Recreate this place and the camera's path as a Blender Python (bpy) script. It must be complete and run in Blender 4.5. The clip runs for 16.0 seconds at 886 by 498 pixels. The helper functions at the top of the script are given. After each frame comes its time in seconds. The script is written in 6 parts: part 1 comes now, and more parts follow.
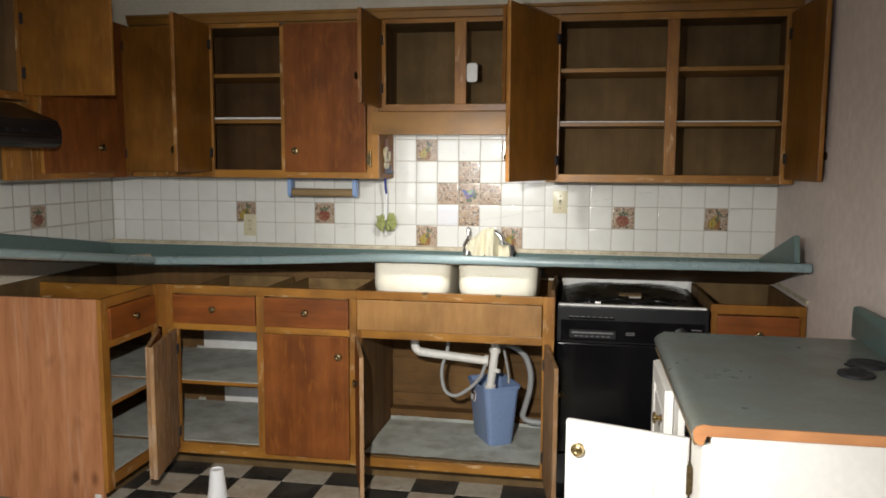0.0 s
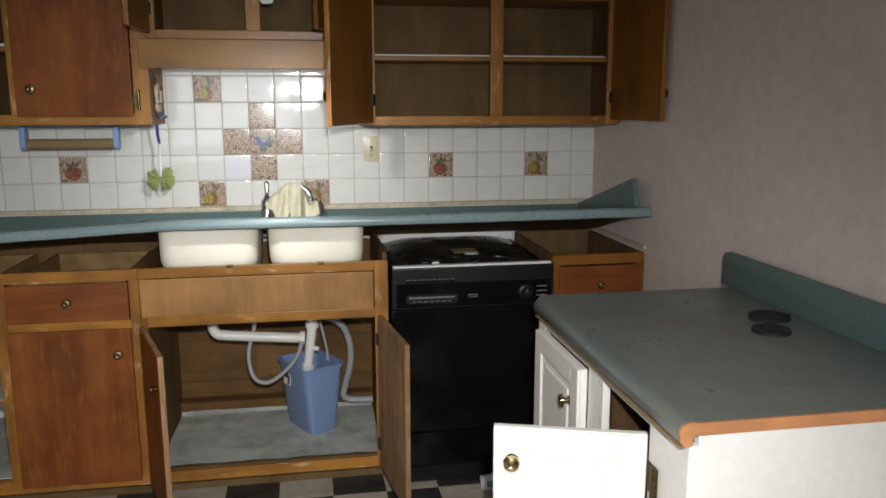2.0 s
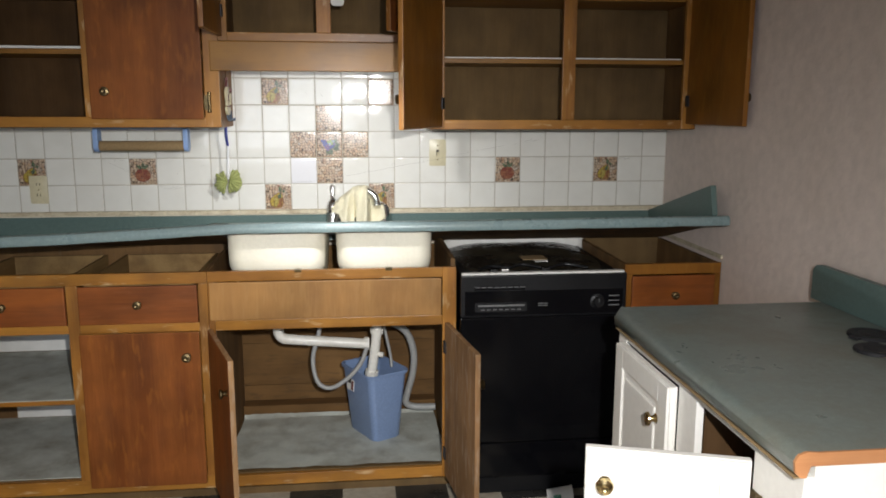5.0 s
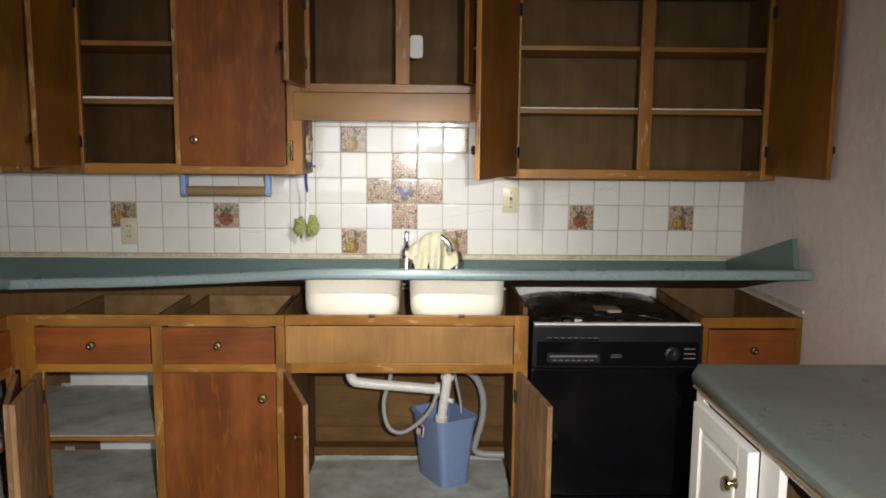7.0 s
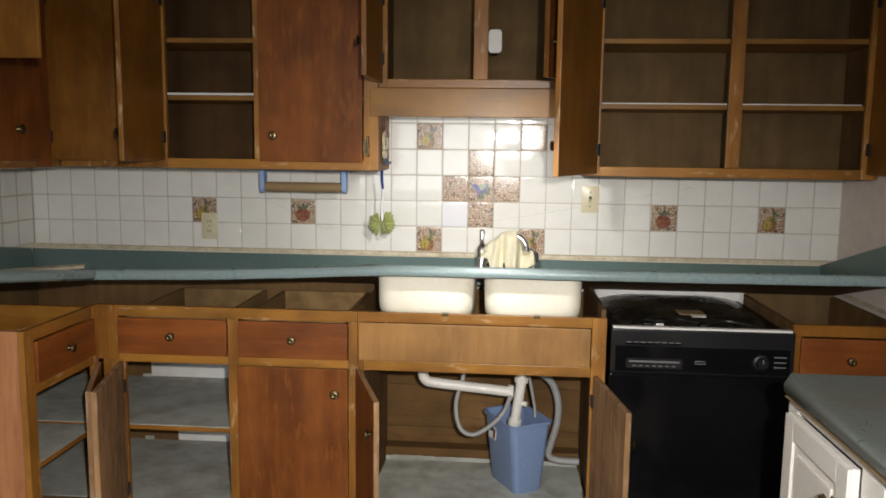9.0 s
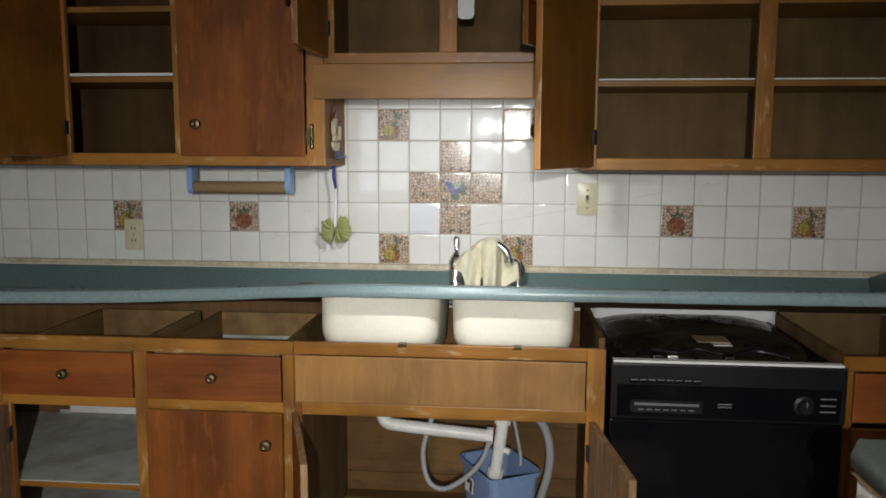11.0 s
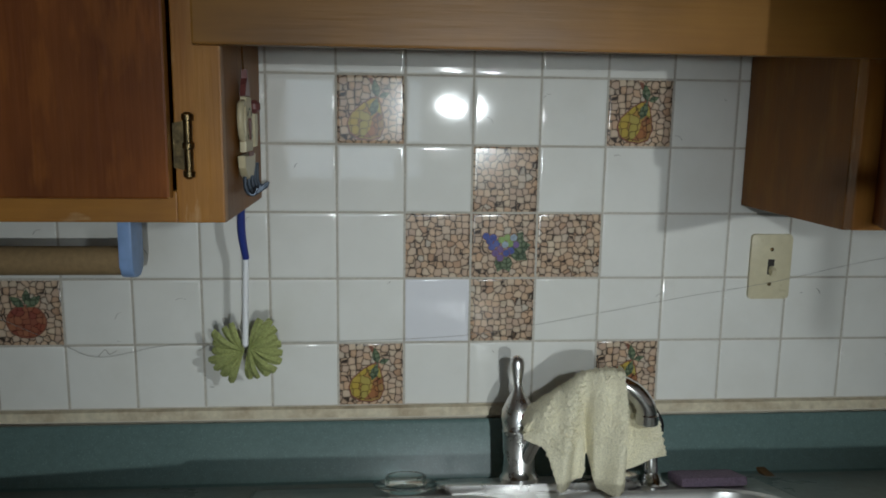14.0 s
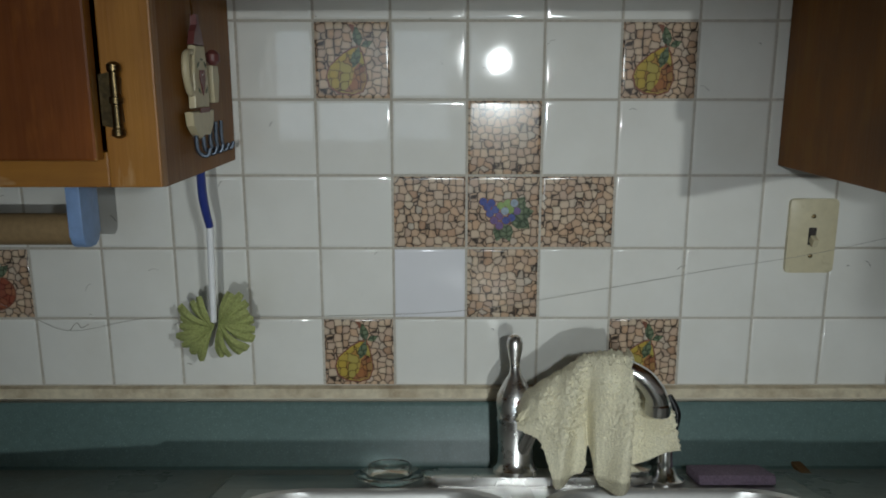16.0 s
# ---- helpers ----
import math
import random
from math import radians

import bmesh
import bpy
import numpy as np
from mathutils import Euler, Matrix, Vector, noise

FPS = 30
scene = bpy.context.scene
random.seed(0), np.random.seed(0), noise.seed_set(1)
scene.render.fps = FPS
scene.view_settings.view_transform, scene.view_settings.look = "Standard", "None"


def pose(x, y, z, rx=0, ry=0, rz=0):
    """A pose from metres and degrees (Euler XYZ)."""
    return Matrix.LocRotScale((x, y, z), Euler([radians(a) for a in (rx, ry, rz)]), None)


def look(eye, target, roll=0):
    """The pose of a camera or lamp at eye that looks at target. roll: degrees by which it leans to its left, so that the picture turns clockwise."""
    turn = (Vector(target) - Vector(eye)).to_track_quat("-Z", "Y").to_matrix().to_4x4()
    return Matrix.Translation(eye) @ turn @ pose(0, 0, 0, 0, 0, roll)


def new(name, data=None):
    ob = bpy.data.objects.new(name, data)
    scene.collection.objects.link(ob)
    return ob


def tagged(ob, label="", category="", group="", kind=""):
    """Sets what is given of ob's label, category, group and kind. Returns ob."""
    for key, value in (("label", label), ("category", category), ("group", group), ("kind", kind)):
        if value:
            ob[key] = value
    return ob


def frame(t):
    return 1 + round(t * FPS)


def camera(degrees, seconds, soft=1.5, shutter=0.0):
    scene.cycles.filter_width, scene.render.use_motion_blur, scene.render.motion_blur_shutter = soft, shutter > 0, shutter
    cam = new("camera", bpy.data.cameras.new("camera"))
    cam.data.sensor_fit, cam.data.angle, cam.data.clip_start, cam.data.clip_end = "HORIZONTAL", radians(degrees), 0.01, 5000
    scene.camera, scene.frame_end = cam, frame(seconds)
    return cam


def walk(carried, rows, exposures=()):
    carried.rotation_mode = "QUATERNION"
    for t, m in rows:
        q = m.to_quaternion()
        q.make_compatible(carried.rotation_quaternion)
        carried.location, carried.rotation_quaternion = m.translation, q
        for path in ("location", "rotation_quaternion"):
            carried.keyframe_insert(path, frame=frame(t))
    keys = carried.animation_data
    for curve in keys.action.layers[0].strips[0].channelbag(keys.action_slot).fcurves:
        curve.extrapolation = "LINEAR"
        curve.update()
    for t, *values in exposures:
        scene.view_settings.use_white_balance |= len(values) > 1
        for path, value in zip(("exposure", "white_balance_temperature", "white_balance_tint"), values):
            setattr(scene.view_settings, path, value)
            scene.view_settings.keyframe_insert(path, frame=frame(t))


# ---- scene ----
cam = camera(59.3, 16.0, soft=1.8)
PATH = [
    (0, (0.556, -3.92, 1.472), (0.212, -1.962, 1.249), 0.3),
    (0.5, (0.56, -3.835, 1.451), (0.327, -1.872, 1.146), 0.3),
    (1, (0.484, -3.64, 1.455), (0.386, -1.681, 1.063), 0.1),
    (1.5, (0.416, -3.506, 1.436), (0.512, -1.544, 1.064), -0.9),
    (2, (0.19, -3.42, 1.457), (0.522, -1.481, 1.096), -0.1),
    (2.5, (0.082, -3.376, 1.45), (0.401, -1.436, 1.083), 0.2),
    (3, (0.088, -3.345, 1.448), (0.3, -1.392, 1.073), -0.2),
    (5.5, (0.112, -3.348, 1.476), (0.329, -1.389, 1.138), 0.2),
    (6, (0.105, -3.351, 1.503), (0.301, -1.374, 1.274), 0.3),
    (6.5, (0.097, -3.356, 1.503), (0.226, -1.376, 1.248), 0.5),
    (7, (0.086, -3.36, 1.504), (0.134, -1.378, 1.242), 0.5),
    (7.5, (0.071, -3.368, 1.503), (0.035, -1.385, 1.247), 0.7),
    (8, (0.07, -3.371, 1.504), (-0.056, -1.392, 1.242), 0.8),
    (10.5, (0.176, -2.946, 1.422), (0.012, -0.967, 1.183), 0.5),
    (11, (0.202, -2.736, 1.436), (0.025, -0.759, 1.188), 0.2),
    (11.5, (0.086, -2.45, 1.431), (-0.027, -0.464, 1.224), 0.8),
    (12, (0.049, -2.214, 1.45), (0.013, -0.233, 1.179), 1.0),
    (12.5, (0.046, -1.897, 1.467), (-0.073, 0.079, 1.18), 0.3),
    (13, (-0.01, -1.673, 1.478), (-0.184, 0.294, 1.162), 1.0),
    (13.5, (-0.161, -1.414, 1.495), (-0.076, 0.561, 1.195), 0.2),
    (14, (-0.206, -1.259, 1.52), (-0.042, 0.706, 1.184), 0.8),
    (14.5, (-0.166, -1.197, 1.499), (-0.037, 0.768, 1.15), 0.4),
    (15, (-0.148, -1.159, 1.502), (-0.027, 0.808, 1.166), 0.2),
    (15.5, (-0.121, -1.146, 1.515), (-0.068, 0.816, 1.129), -0.4),
    (16, (-0.092, -1.14, 1.504), (-0.088, 0.814, 1.076), 0.0),
]
EXPOSURES = [(0.0, -0.2, 6420, 10), (0.5, -0.52, 6200, 10), (1.0, -0.68, 6080, 10), (1.5, -0.72, 6050, 11), (2.5, -0.48, 6200, 10), (5.5, -0.33, 6260, 11), (8.0, -0.28, 6540, 12), (10.5, -0.52, 6320, 10), (11.5, -0.82, 6000, 8), (13.0, -1.28, 5760, 3), (14.0, -1.54, 5780, 3), (16.0, -1.68, 5850, 3)]
walk(cam, [(t, look(eye, target, roll)) for t, eye, target, roll in PATH], EXPOSURES)

# ---- light ----
world = bpy.data.worlds.new("world")
scene.world = world
world.use_nodes = True
wn = world.node_tree.nodes
sky = wn.new("ShaderNodeTexSky")
sky.sky_type, sky.sun_disc, sky.sun_elevation, sky.sun_rotation = "NISHITA", False, radians(35), radians(200)
world.node_tree.links.new(sky.outputs[0], wn["Background"].inputs[0])
wn["Background"].inputs[1].default_value = 0.08

# fixed lamps for the walker's moving torch: its spill and wide beam from the middle of the room
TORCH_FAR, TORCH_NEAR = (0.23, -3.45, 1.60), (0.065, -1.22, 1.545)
TORCH = [("torch_spill", TORCH_FAR, (-0.62, 0.0, -1.60), 290, 126, (1.0, 0.965, 0.90)),
         ("torch_beam", TORCH_FAR, (0.18, 0.0, 1.0), 75, 52, (1.0, 0.98, 0.93)),
         # added second lamp at the end of the walk, always lit, for the hot spot
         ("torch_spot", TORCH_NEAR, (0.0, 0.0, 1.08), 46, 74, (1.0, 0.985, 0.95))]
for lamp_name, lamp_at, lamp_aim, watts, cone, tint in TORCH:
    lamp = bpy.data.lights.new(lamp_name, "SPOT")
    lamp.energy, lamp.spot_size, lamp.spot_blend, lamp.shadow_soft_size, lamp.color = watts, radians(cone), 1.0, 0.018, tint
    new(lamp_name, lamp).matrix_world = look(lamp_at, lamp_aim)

# daylight in the window behind the walker
day = bpy.data.lights.new("window_daylight", "AREA")
day.shape, day.size, day.size_y, day.energy, day.color = "RECTANGLE", 1.5, 1.1, 26, (0.80, 0.89, 1.0)
new("window_daylight", day).matrix_world = look((-0.7, -5.22, 1.55), (-0.6, 0, 0.7))


# ---- building helpers ----
WORLD = {}


def thing(name, label, category, at=(0, 0, 0), group="", m=None):
    ob = new(name)
    ob.empty_display_size = 0.05
    ob.matrix_basis = m if m is not None else Matrix.Translation(at)
    WORLD[ob] = ob.matrix_basis.copy()
    return tagged(ob, label, category, group)


def part(name, bm, material, parent=None, label="", m=None, smooth=False):
    """One bmesh as one mesh object; m is its pose in the world."""
    mesh = bm if isinstance(bm, bpy.types.Mesh) else bpy.data.meshes.new(name)
    if not isinstance(bm, bpy.types.Mesh):
        bmesh.ops.recalc_face_normals(bm, faces=bm.faces)
        for f in bm.faces:
            f.smooth = smooth
        bm.to_mesh(mesh)
        bm.free()
        for mat in material if isinstance(material, (list, tuple)) else [material]:
            mesh.materials.append(mat)
        if smooth:
            mesh.set_sharp_from_angle(angle=radians(40))
    ob = new(name, mesh)
    ob.matrix_basis = m.copy() if m is not None else Matrix()
    WORLD[ob] = ob.matrix_basis.copy()
    if parent is not None:
        ob.parent = parent
        ob.matrix_parent_inverse = WORLD[parent].inverted()
    if label:
        ob["label"] = label
    return ob


def structure(name, bm, material, label, smooth=False, category=""):
    return tagged(part(name, bm, material, smooth=smooth), label, category or name.split("_")[0], kind="structure")


def box(bm, x0, x1, y0, y1, z0, z1, bevel=0.0, slot=0):
    vs = [bm.verts.new((x, y, z)) for x in (x0, x1) for y in (y0, y1) for z in (z0, z1)]
    fs = [bm.faces.new([vs[i] for i in q]) for q in
          ((0, 1, 3, 2), (4, 6, 7, 5), (0, 4, 5, 1), (2, 3, 7, 6), (0, 2, 6, 4), (1, 5, 7, 3))]
    for f in fs:
        f.material_index = slot
    if bevel:
        edges = {e for f in fs for e in f.edges}
        bmesh.ops.bevel(bm, geom=list(edges), offset=bevel, segments=2, affect="EDGES", profile=0.6)
    return fs


def boxes(*rows, bevel=0.0015):
    bm = bmesh.new()
    for r in rows:
        box(bm, *r, bevel=bevel)
    return bm


def lathe(profile, n=24, m=None, bm=None):
    """A turned shape from (radius, height) pairs."""
    bm = bm or bmesh.new()
    rings = []
    for r, z in profile:
        rings.append([bm.verts.new(((m or Matrix()) @ Vector((r * math.cos(2 * math.pi * i / n), r * math.sin(2 * math.pi * i / n), z)))) for i in range(n)])
    for a, b in zip(rings, rings[1:]):
        for i in range(n):
            bm.faces.new((a[i], a[(i + 1) % n], b[(i + 1) % n], b[i]))
    bm.faces.new(rings[0][::-1])
    bm.faces.new(rings[-1])
    return bm


def smooth_path(points, steps=8):
    pts = [Vector(p) for p in points]
    out = []
    for i in range(len(pts) - 1):
        p0, p1, p2, p3 = pts[max(i - 1, 0)], pts[i], pts[i + 1], pts[min(i + 2, len(pts) - 1)]
        for s in range(steps):
            t = s / steps
            out.append(0.5 * (2 * p1 + (p2 - p0) * t + (2 * p0 - 5 * p1 + 4 * p2 - p3) * t * t + (3 * p1 - p0 - 3 * p2 + p3) * t ** 3))
    return out + [pts[-1]]


def tube(points, radius, n=12, bm=None, steps=8):
    """A round tube along a smooth line; radius may be a list, one for each given point."""
    bm = bm or bmesh.new()
    line = smooth_path(points, steps)
    radii = radius if isinstance(radius, (list, tuple)) else [radius] * len(points)
    rings = []
    side = None
    for i, p in enumerate(line):
        d = (line[min(i + 1, len(line) - 1)] - line[max(i - 1, 0)]).normalized()
        if side is None:
            side = d.orthogonal().normalized()
        side = (side - d * side.dot(d)).normalized()
        up = d.cross(side)
        k = i / steps
        a = min(int(k), len(radii) - 1)
        r = radii[a] + (radii[min(a + 1, len(radii) - 1)] - radii[a]) * (k - a)
        rings.append([bm.verts.new(p + r * (math.cos(2 * math.pi * j / n) * side + math.sin(2 * math.pi * j / n) * up)) for j in range(n)])
    for a, b in zip(rings, rings[1:]):
        for j in range(n):
            bm.faces.new((a[j], a[(j + 1) % n], b[(j + 1) % n], b[j]))
    bm.faces.new(rings[0][::-1])
    bm.faces.new(rings[-1])
    return bm


def prism(outline, y0, y1, bm=None, m=None, bevel=0.0):
    """An (x, z) outline made y0..y1 thick."""
    bm = bm or bmesh.new()
    m = m or Matrix()
    a = [bm.verts.new(m @ Vector((x, y0, z))) for x, z in outline]
    b = [bm.verts.new(m @ Vector((x, y1, z))) for x, z in outline]
    faces = [bm.faces.new(a), bm.faces.new(b[::-1])]
    n = len(a)
    for i in range(n):
        faces.append(bm.faces.new((a[i], b[i], b[(i + 1) % n], a[(i + 1) % n])))
    if bevel:
        edges = {e for f in faces[:2] for e in f.edges}
        bmesh.ops.bevel(bm, geom=list(edges), offset=bevel, segments=2, affect="EDGES", profile=0.6)
    return bm


def rounded(x0, x1, z0, z1, r, n=5):
    out = []
    for cx, cz, a0 in ((x1 - r, z0 + r, -90), (x1 - r, z1 - r, 0), (x0 + r, z1 - r, 90), (x0 + r, z0 + r, 180)):
        for i in range(n + 1):
            a = radians(a0 + 90 * i / n)
            out.append((cx + r * math.cos(a), cz + r * math.sin(a)))
    return out


# ---- materials ----
def material(name, color, rough=0.5, metal=0.0, bump=0.0, scale=40.0, vary=0.12, stain=None, stain_amount=0.0,
             stain_scale=3.0, stretch=(1, 1, 1), coat=0.0, rough_vary=0.1, spec=0.5, speck=0.0):
    """A plain surface with fine grain, blotches of a second colour and uneven gloss."""
    mat = bpy.data.materials.new(name)
    mat.use_nodes = True
    nt = mat.node_tree
    n, l = nt.nodes, nt.links
    p = n["Principled BSDF"]
    p.inputs["Metallic"].default_value = metal
    p.inputs["Specular IOR Level"].default_value = spec
    p.inputs["Coat Weight"].default_value = coat
    p.inputs["Coat Roughness"].default_value = 0.08
    tc, mp, info, add = n.new("ShaderNodeTexCoord"), n.new("ShaderNodeMapping"), n.new("ShaderNodeObjectInfo"), n.new("ShaderNodeVectorMath")
    mp.inputs["Scale"].default_value = stretch
    mul = n.new("ShaderNodeMath")
    mul.operation, mul.inputs[1].default_value = "MULTIPLY", 7.0
    l.new(info.outputs["Random"], mul.inputs[0])
    l.new(tc.outputs["Object"], add.inputs[0])
    l.new(mul.outputs[0], add.inputs[1])
    l.new(add.outputs[0], mp.inputs[0])
    fine, coarse = n.new("ShaderNodeTexNoise"), n.new("ShaderNodeTexNoise")
    fine.inputs["Scale"].default_value, fine.inputs["Detail"].default_value = scale, 6
    coarse.inputs["Scale"].default_value, coarse.inputs["Detail"].default_value = stain_scale, 5
    coarse.inputs["Roughness"].default_value = 0.65
    l.new(mp.outputs[0], fine.inputs[0])
    l.new(add.outputs[0], coarse.inputs[0])
    ramp = n.new("ShaderNodeMapRange")
    ramp.inputs[1].default_value, ramp.inputs[2].default_value = 0.3, 0.7
    ramp.inputs[3].default_value, ramp.inputs[4].default_value = 1 - vary, 1 + vary
    l.new(fine.outputs[0], ramp.inputs[0])
    col = n.new("ShaderNodeVectorMath")
    col.operation = "SCALE"
    col.inputs[0].default_value = color
    l.new(ramp.outputs[0], col.inputs["Scale"])
    last = col.outputs[0]
    if stain is not None:
        cut = n.new("ShaderNodeMapRange")
        cut.inputs[1].default_value, cut.inputs[2].default_value = 0.45, 0.72
        cut.inputs[4].default_value = stain_amount
        l.new(coarse.outputs[0], cut.inputs[0])
        mix = n.new("ShaderNodeMix")
        mix.data_type = "RGBA"
        mix.inputs[7].default_value = (*stain, 1)
        l.new(cut.outputs[0], mix.inputs[0])
        l.new(last, mix.inputs[6])
        last = mix.outputs[2]
    if speck:
        sp = n.new("ShaderNodeTexNoise")
        sp.inputs["Scale"].default_value, sp.inputs["Detail"].default_value = 420, 2
        l.new(add.outputs[0], sp.inputs[0])
        cut = n.new("ShaderNodeMapRange")
        cut.inputs[1].default_value, cut.inputs[2].default_value = 0.58, 0.7
        cut.inputs[4].default_value = speck
        l.new(sp.outputs[0], cut.inputs[0])
        mix = n.new("ShaderNodeMix")
        mix.data_type = "RGBA"
        mix.inputs[7].default_value = (*[min(1, c * 2.2 + 0.03) for c in color], 1)
        l.new(cut.outputs[0], mix.inputs[0])
        l.new(last, mix.inputs[6])
        last = mix.outputs[2]
    l.new(last, p.inputs["Base Color"])
    rr = n.new("ShaderNodeMapRange")
    rr.inputs[1].default_value, rr.inputs[2].default_value = 0.3, 0.7
    rr.inputs[3].default_value, rr.inputs[4].default_value = max(0.02, rough - rough_vary), min(1, rough + rough_vary)
    l.new(coarse.outputs[0], rr.inputs[0])
    l.new(rr.outputs[0], p.inputs["Roughness"])
    if bump:
        b = n.new("ShaderNodeBump")
        b.inputs["Strength"].default_value, b.inputs["Distance"].default_value = bump, 0.004
        l.new(fine.outputs[0], b.inputs["Height"])
        l.new(b.outputs[0], p.inputs["Normal"])
    return mat


def wood(name, light, dark, rough=0.4, along="z", grain=1.0, wear=None, wear_amount=0.0, coat=0.0, gloss=0.28, wear_from=0.6, grime=0.28):
    """Grain that runs along one axis, with pores, bands and scuffed spots."""
    mat = bpy.data.materials.new(name)
    mat.use_nodes = True
    nt = mat.node_tree
    n, l = nt.nodes, nt.links
    p = n["Principled BSDF"]
    p.inputs["Coat Weight"].default_value, p.inputs["Coat Roughness"].default_value = coat * 0.4, 0.3
    p.inputs["Specular IOR Level"].default_value = gloss
    tc, info, add = n.new("ShaderNodeTexCoord"), n.new("ShaderNodeObjectInfo"), n.new("ShaderNodeVectorMath")
    mul = n.new("ShaderNodeMath")
    mul.operation, mul.inputs[1].default_value = "MULTIPLY", 11.0
    l.new(info.outputs["Random"], mul.inputs[0])
    l.new(tc.outputs["Object"], add.inputs[0])
    l.new(mul.outputs[0], add.inputs[1])

    def noise_of(scale, stretch, detail=4):
        mp, t = n.new("ShaderNodeMapping"), n.new("ShaderNodeTexNoise")
        mp.inputs["Scale"].default_value = stretch
        t.inputs["Scale"].default_value, t.inputs["Detail"].default_value = scale, detail
        l.new(add.outputs[0], mp.inputs[0])
        l.new(mp.outputs[0], t.inputs[0])
        return t.outputs[0]
    s = {"x": (0.06, 1, 1), "y": (1, 0.06, 1), "z": (1, 1, 0.06)}[along]
    bands, pores, blot = noise_of(16, s, 3), noise_of(170, s, 3), noise_of(5.0, (1, 1, 1), 7)
    sm = n.new("ShaderNodeMath")
    sm.operation, sm.inputs[1].default_value = "MULTIPLY_ADD", 0.35
    l.new(pores, sm.inputs[0])
    l.new(bands, sm.inputs[2])
    cut = n.new("ShaderNodeMapRange")
    cut.inputs[1].default_value, cut.inputs[2].default_value = 0.52, 0.86
    cut.inputs[4].default_value = grain
    l.new(sm.outputs[0], cut.inputs[0])
    mix = n.new("ShaderNodeMix")
    mix.data_type = "RGBA"
    mix.inputs[6].default_value, mix.inputs[7].default_value = (*light, 1), (*dark, 1)
    l.new(cut.outputs[0], mix.inputs[0])
    br = n.new("ShaderNodeMapRange")
    br.inputs[1].default_value, br.inputs[2].default_value = 0.3, 0.7
    br.inputs[3].default_value, br.inputs[4].default_value = 0.72, 1.22
    l.new(blot, br.inputs[0])
    sc = n.new("ShaderNodeVectorMath")
    sc.operation = "SCALE"
    l.new(mix.outputs[2], sc.inputs[0])
    l.new(br.outputs[0], sc.inputs["Scale"])
    last = sc.outputs[0]
    gr = n.new("ShaderNodeMapRange")
    gr.inputs[1].default_value, gr.inputs[2].default_value = 0.50, 0.66
    gr.inputs[4].default_value = grime
    l.new(noise_of(9, tuple(0.45 if a < 1 else 1 for a in s), 9), gr.inputs[0])
    gm = n.new("ShaderNodeMix")
    gm.data_type = "RGBA"
    gm.inputs[7].default_value = (*[0.45 * c + 0.012 for c in dark], 1)
    l.new(gr.outputs[0], gm.inputs[0])
    l.new(last, gm.inputs[6])
    last = gm.outputs[2]
    if wear is not None:
        w = noise_of(44, tuple(0.25 if a < 1 else 1 for a in s), 8)
        wc = n.new("ShaderNodeMapRange")
        wc.inputs[1].default_value, wc.inputs[2].default_value = wear_from, wear_from + 0.12
        wc.inputs[4].default_value = wear_amount
        l.new(w, wc.inputs[0])
        wm = n.new("ShaderNodeMix")
        wm.data_type = "RGBA"
        wm.inputs[7].default_value = (*wear, 1)
        l.new(wc.outputs[0], wm.inputs[0])
        l.new(last, wm.inputs[6])
        last = wm.outputs[2]
    l.new(last, p.inputs["Base Color"])
    rr = n.new("ShaderNodeMapRange")
    rr.inputs[3].default_value, rr.inputs[4].default_value = rough - 0.12, rough + 0.2
    l.new(blot, rr.inputs[0])
    l.new(rr.outputs[0], p.inputs["Roughness"])
    b = n.new("ShaderNodeBump")
    b.inputs["Strength"].default_value, b.inputs["Distance"].default_value = 0.25, 0.002
    l.new(pores, b.inputs["Height"])
    l.new(b.outputs[0], p.inputs["Normal"])
    return mat


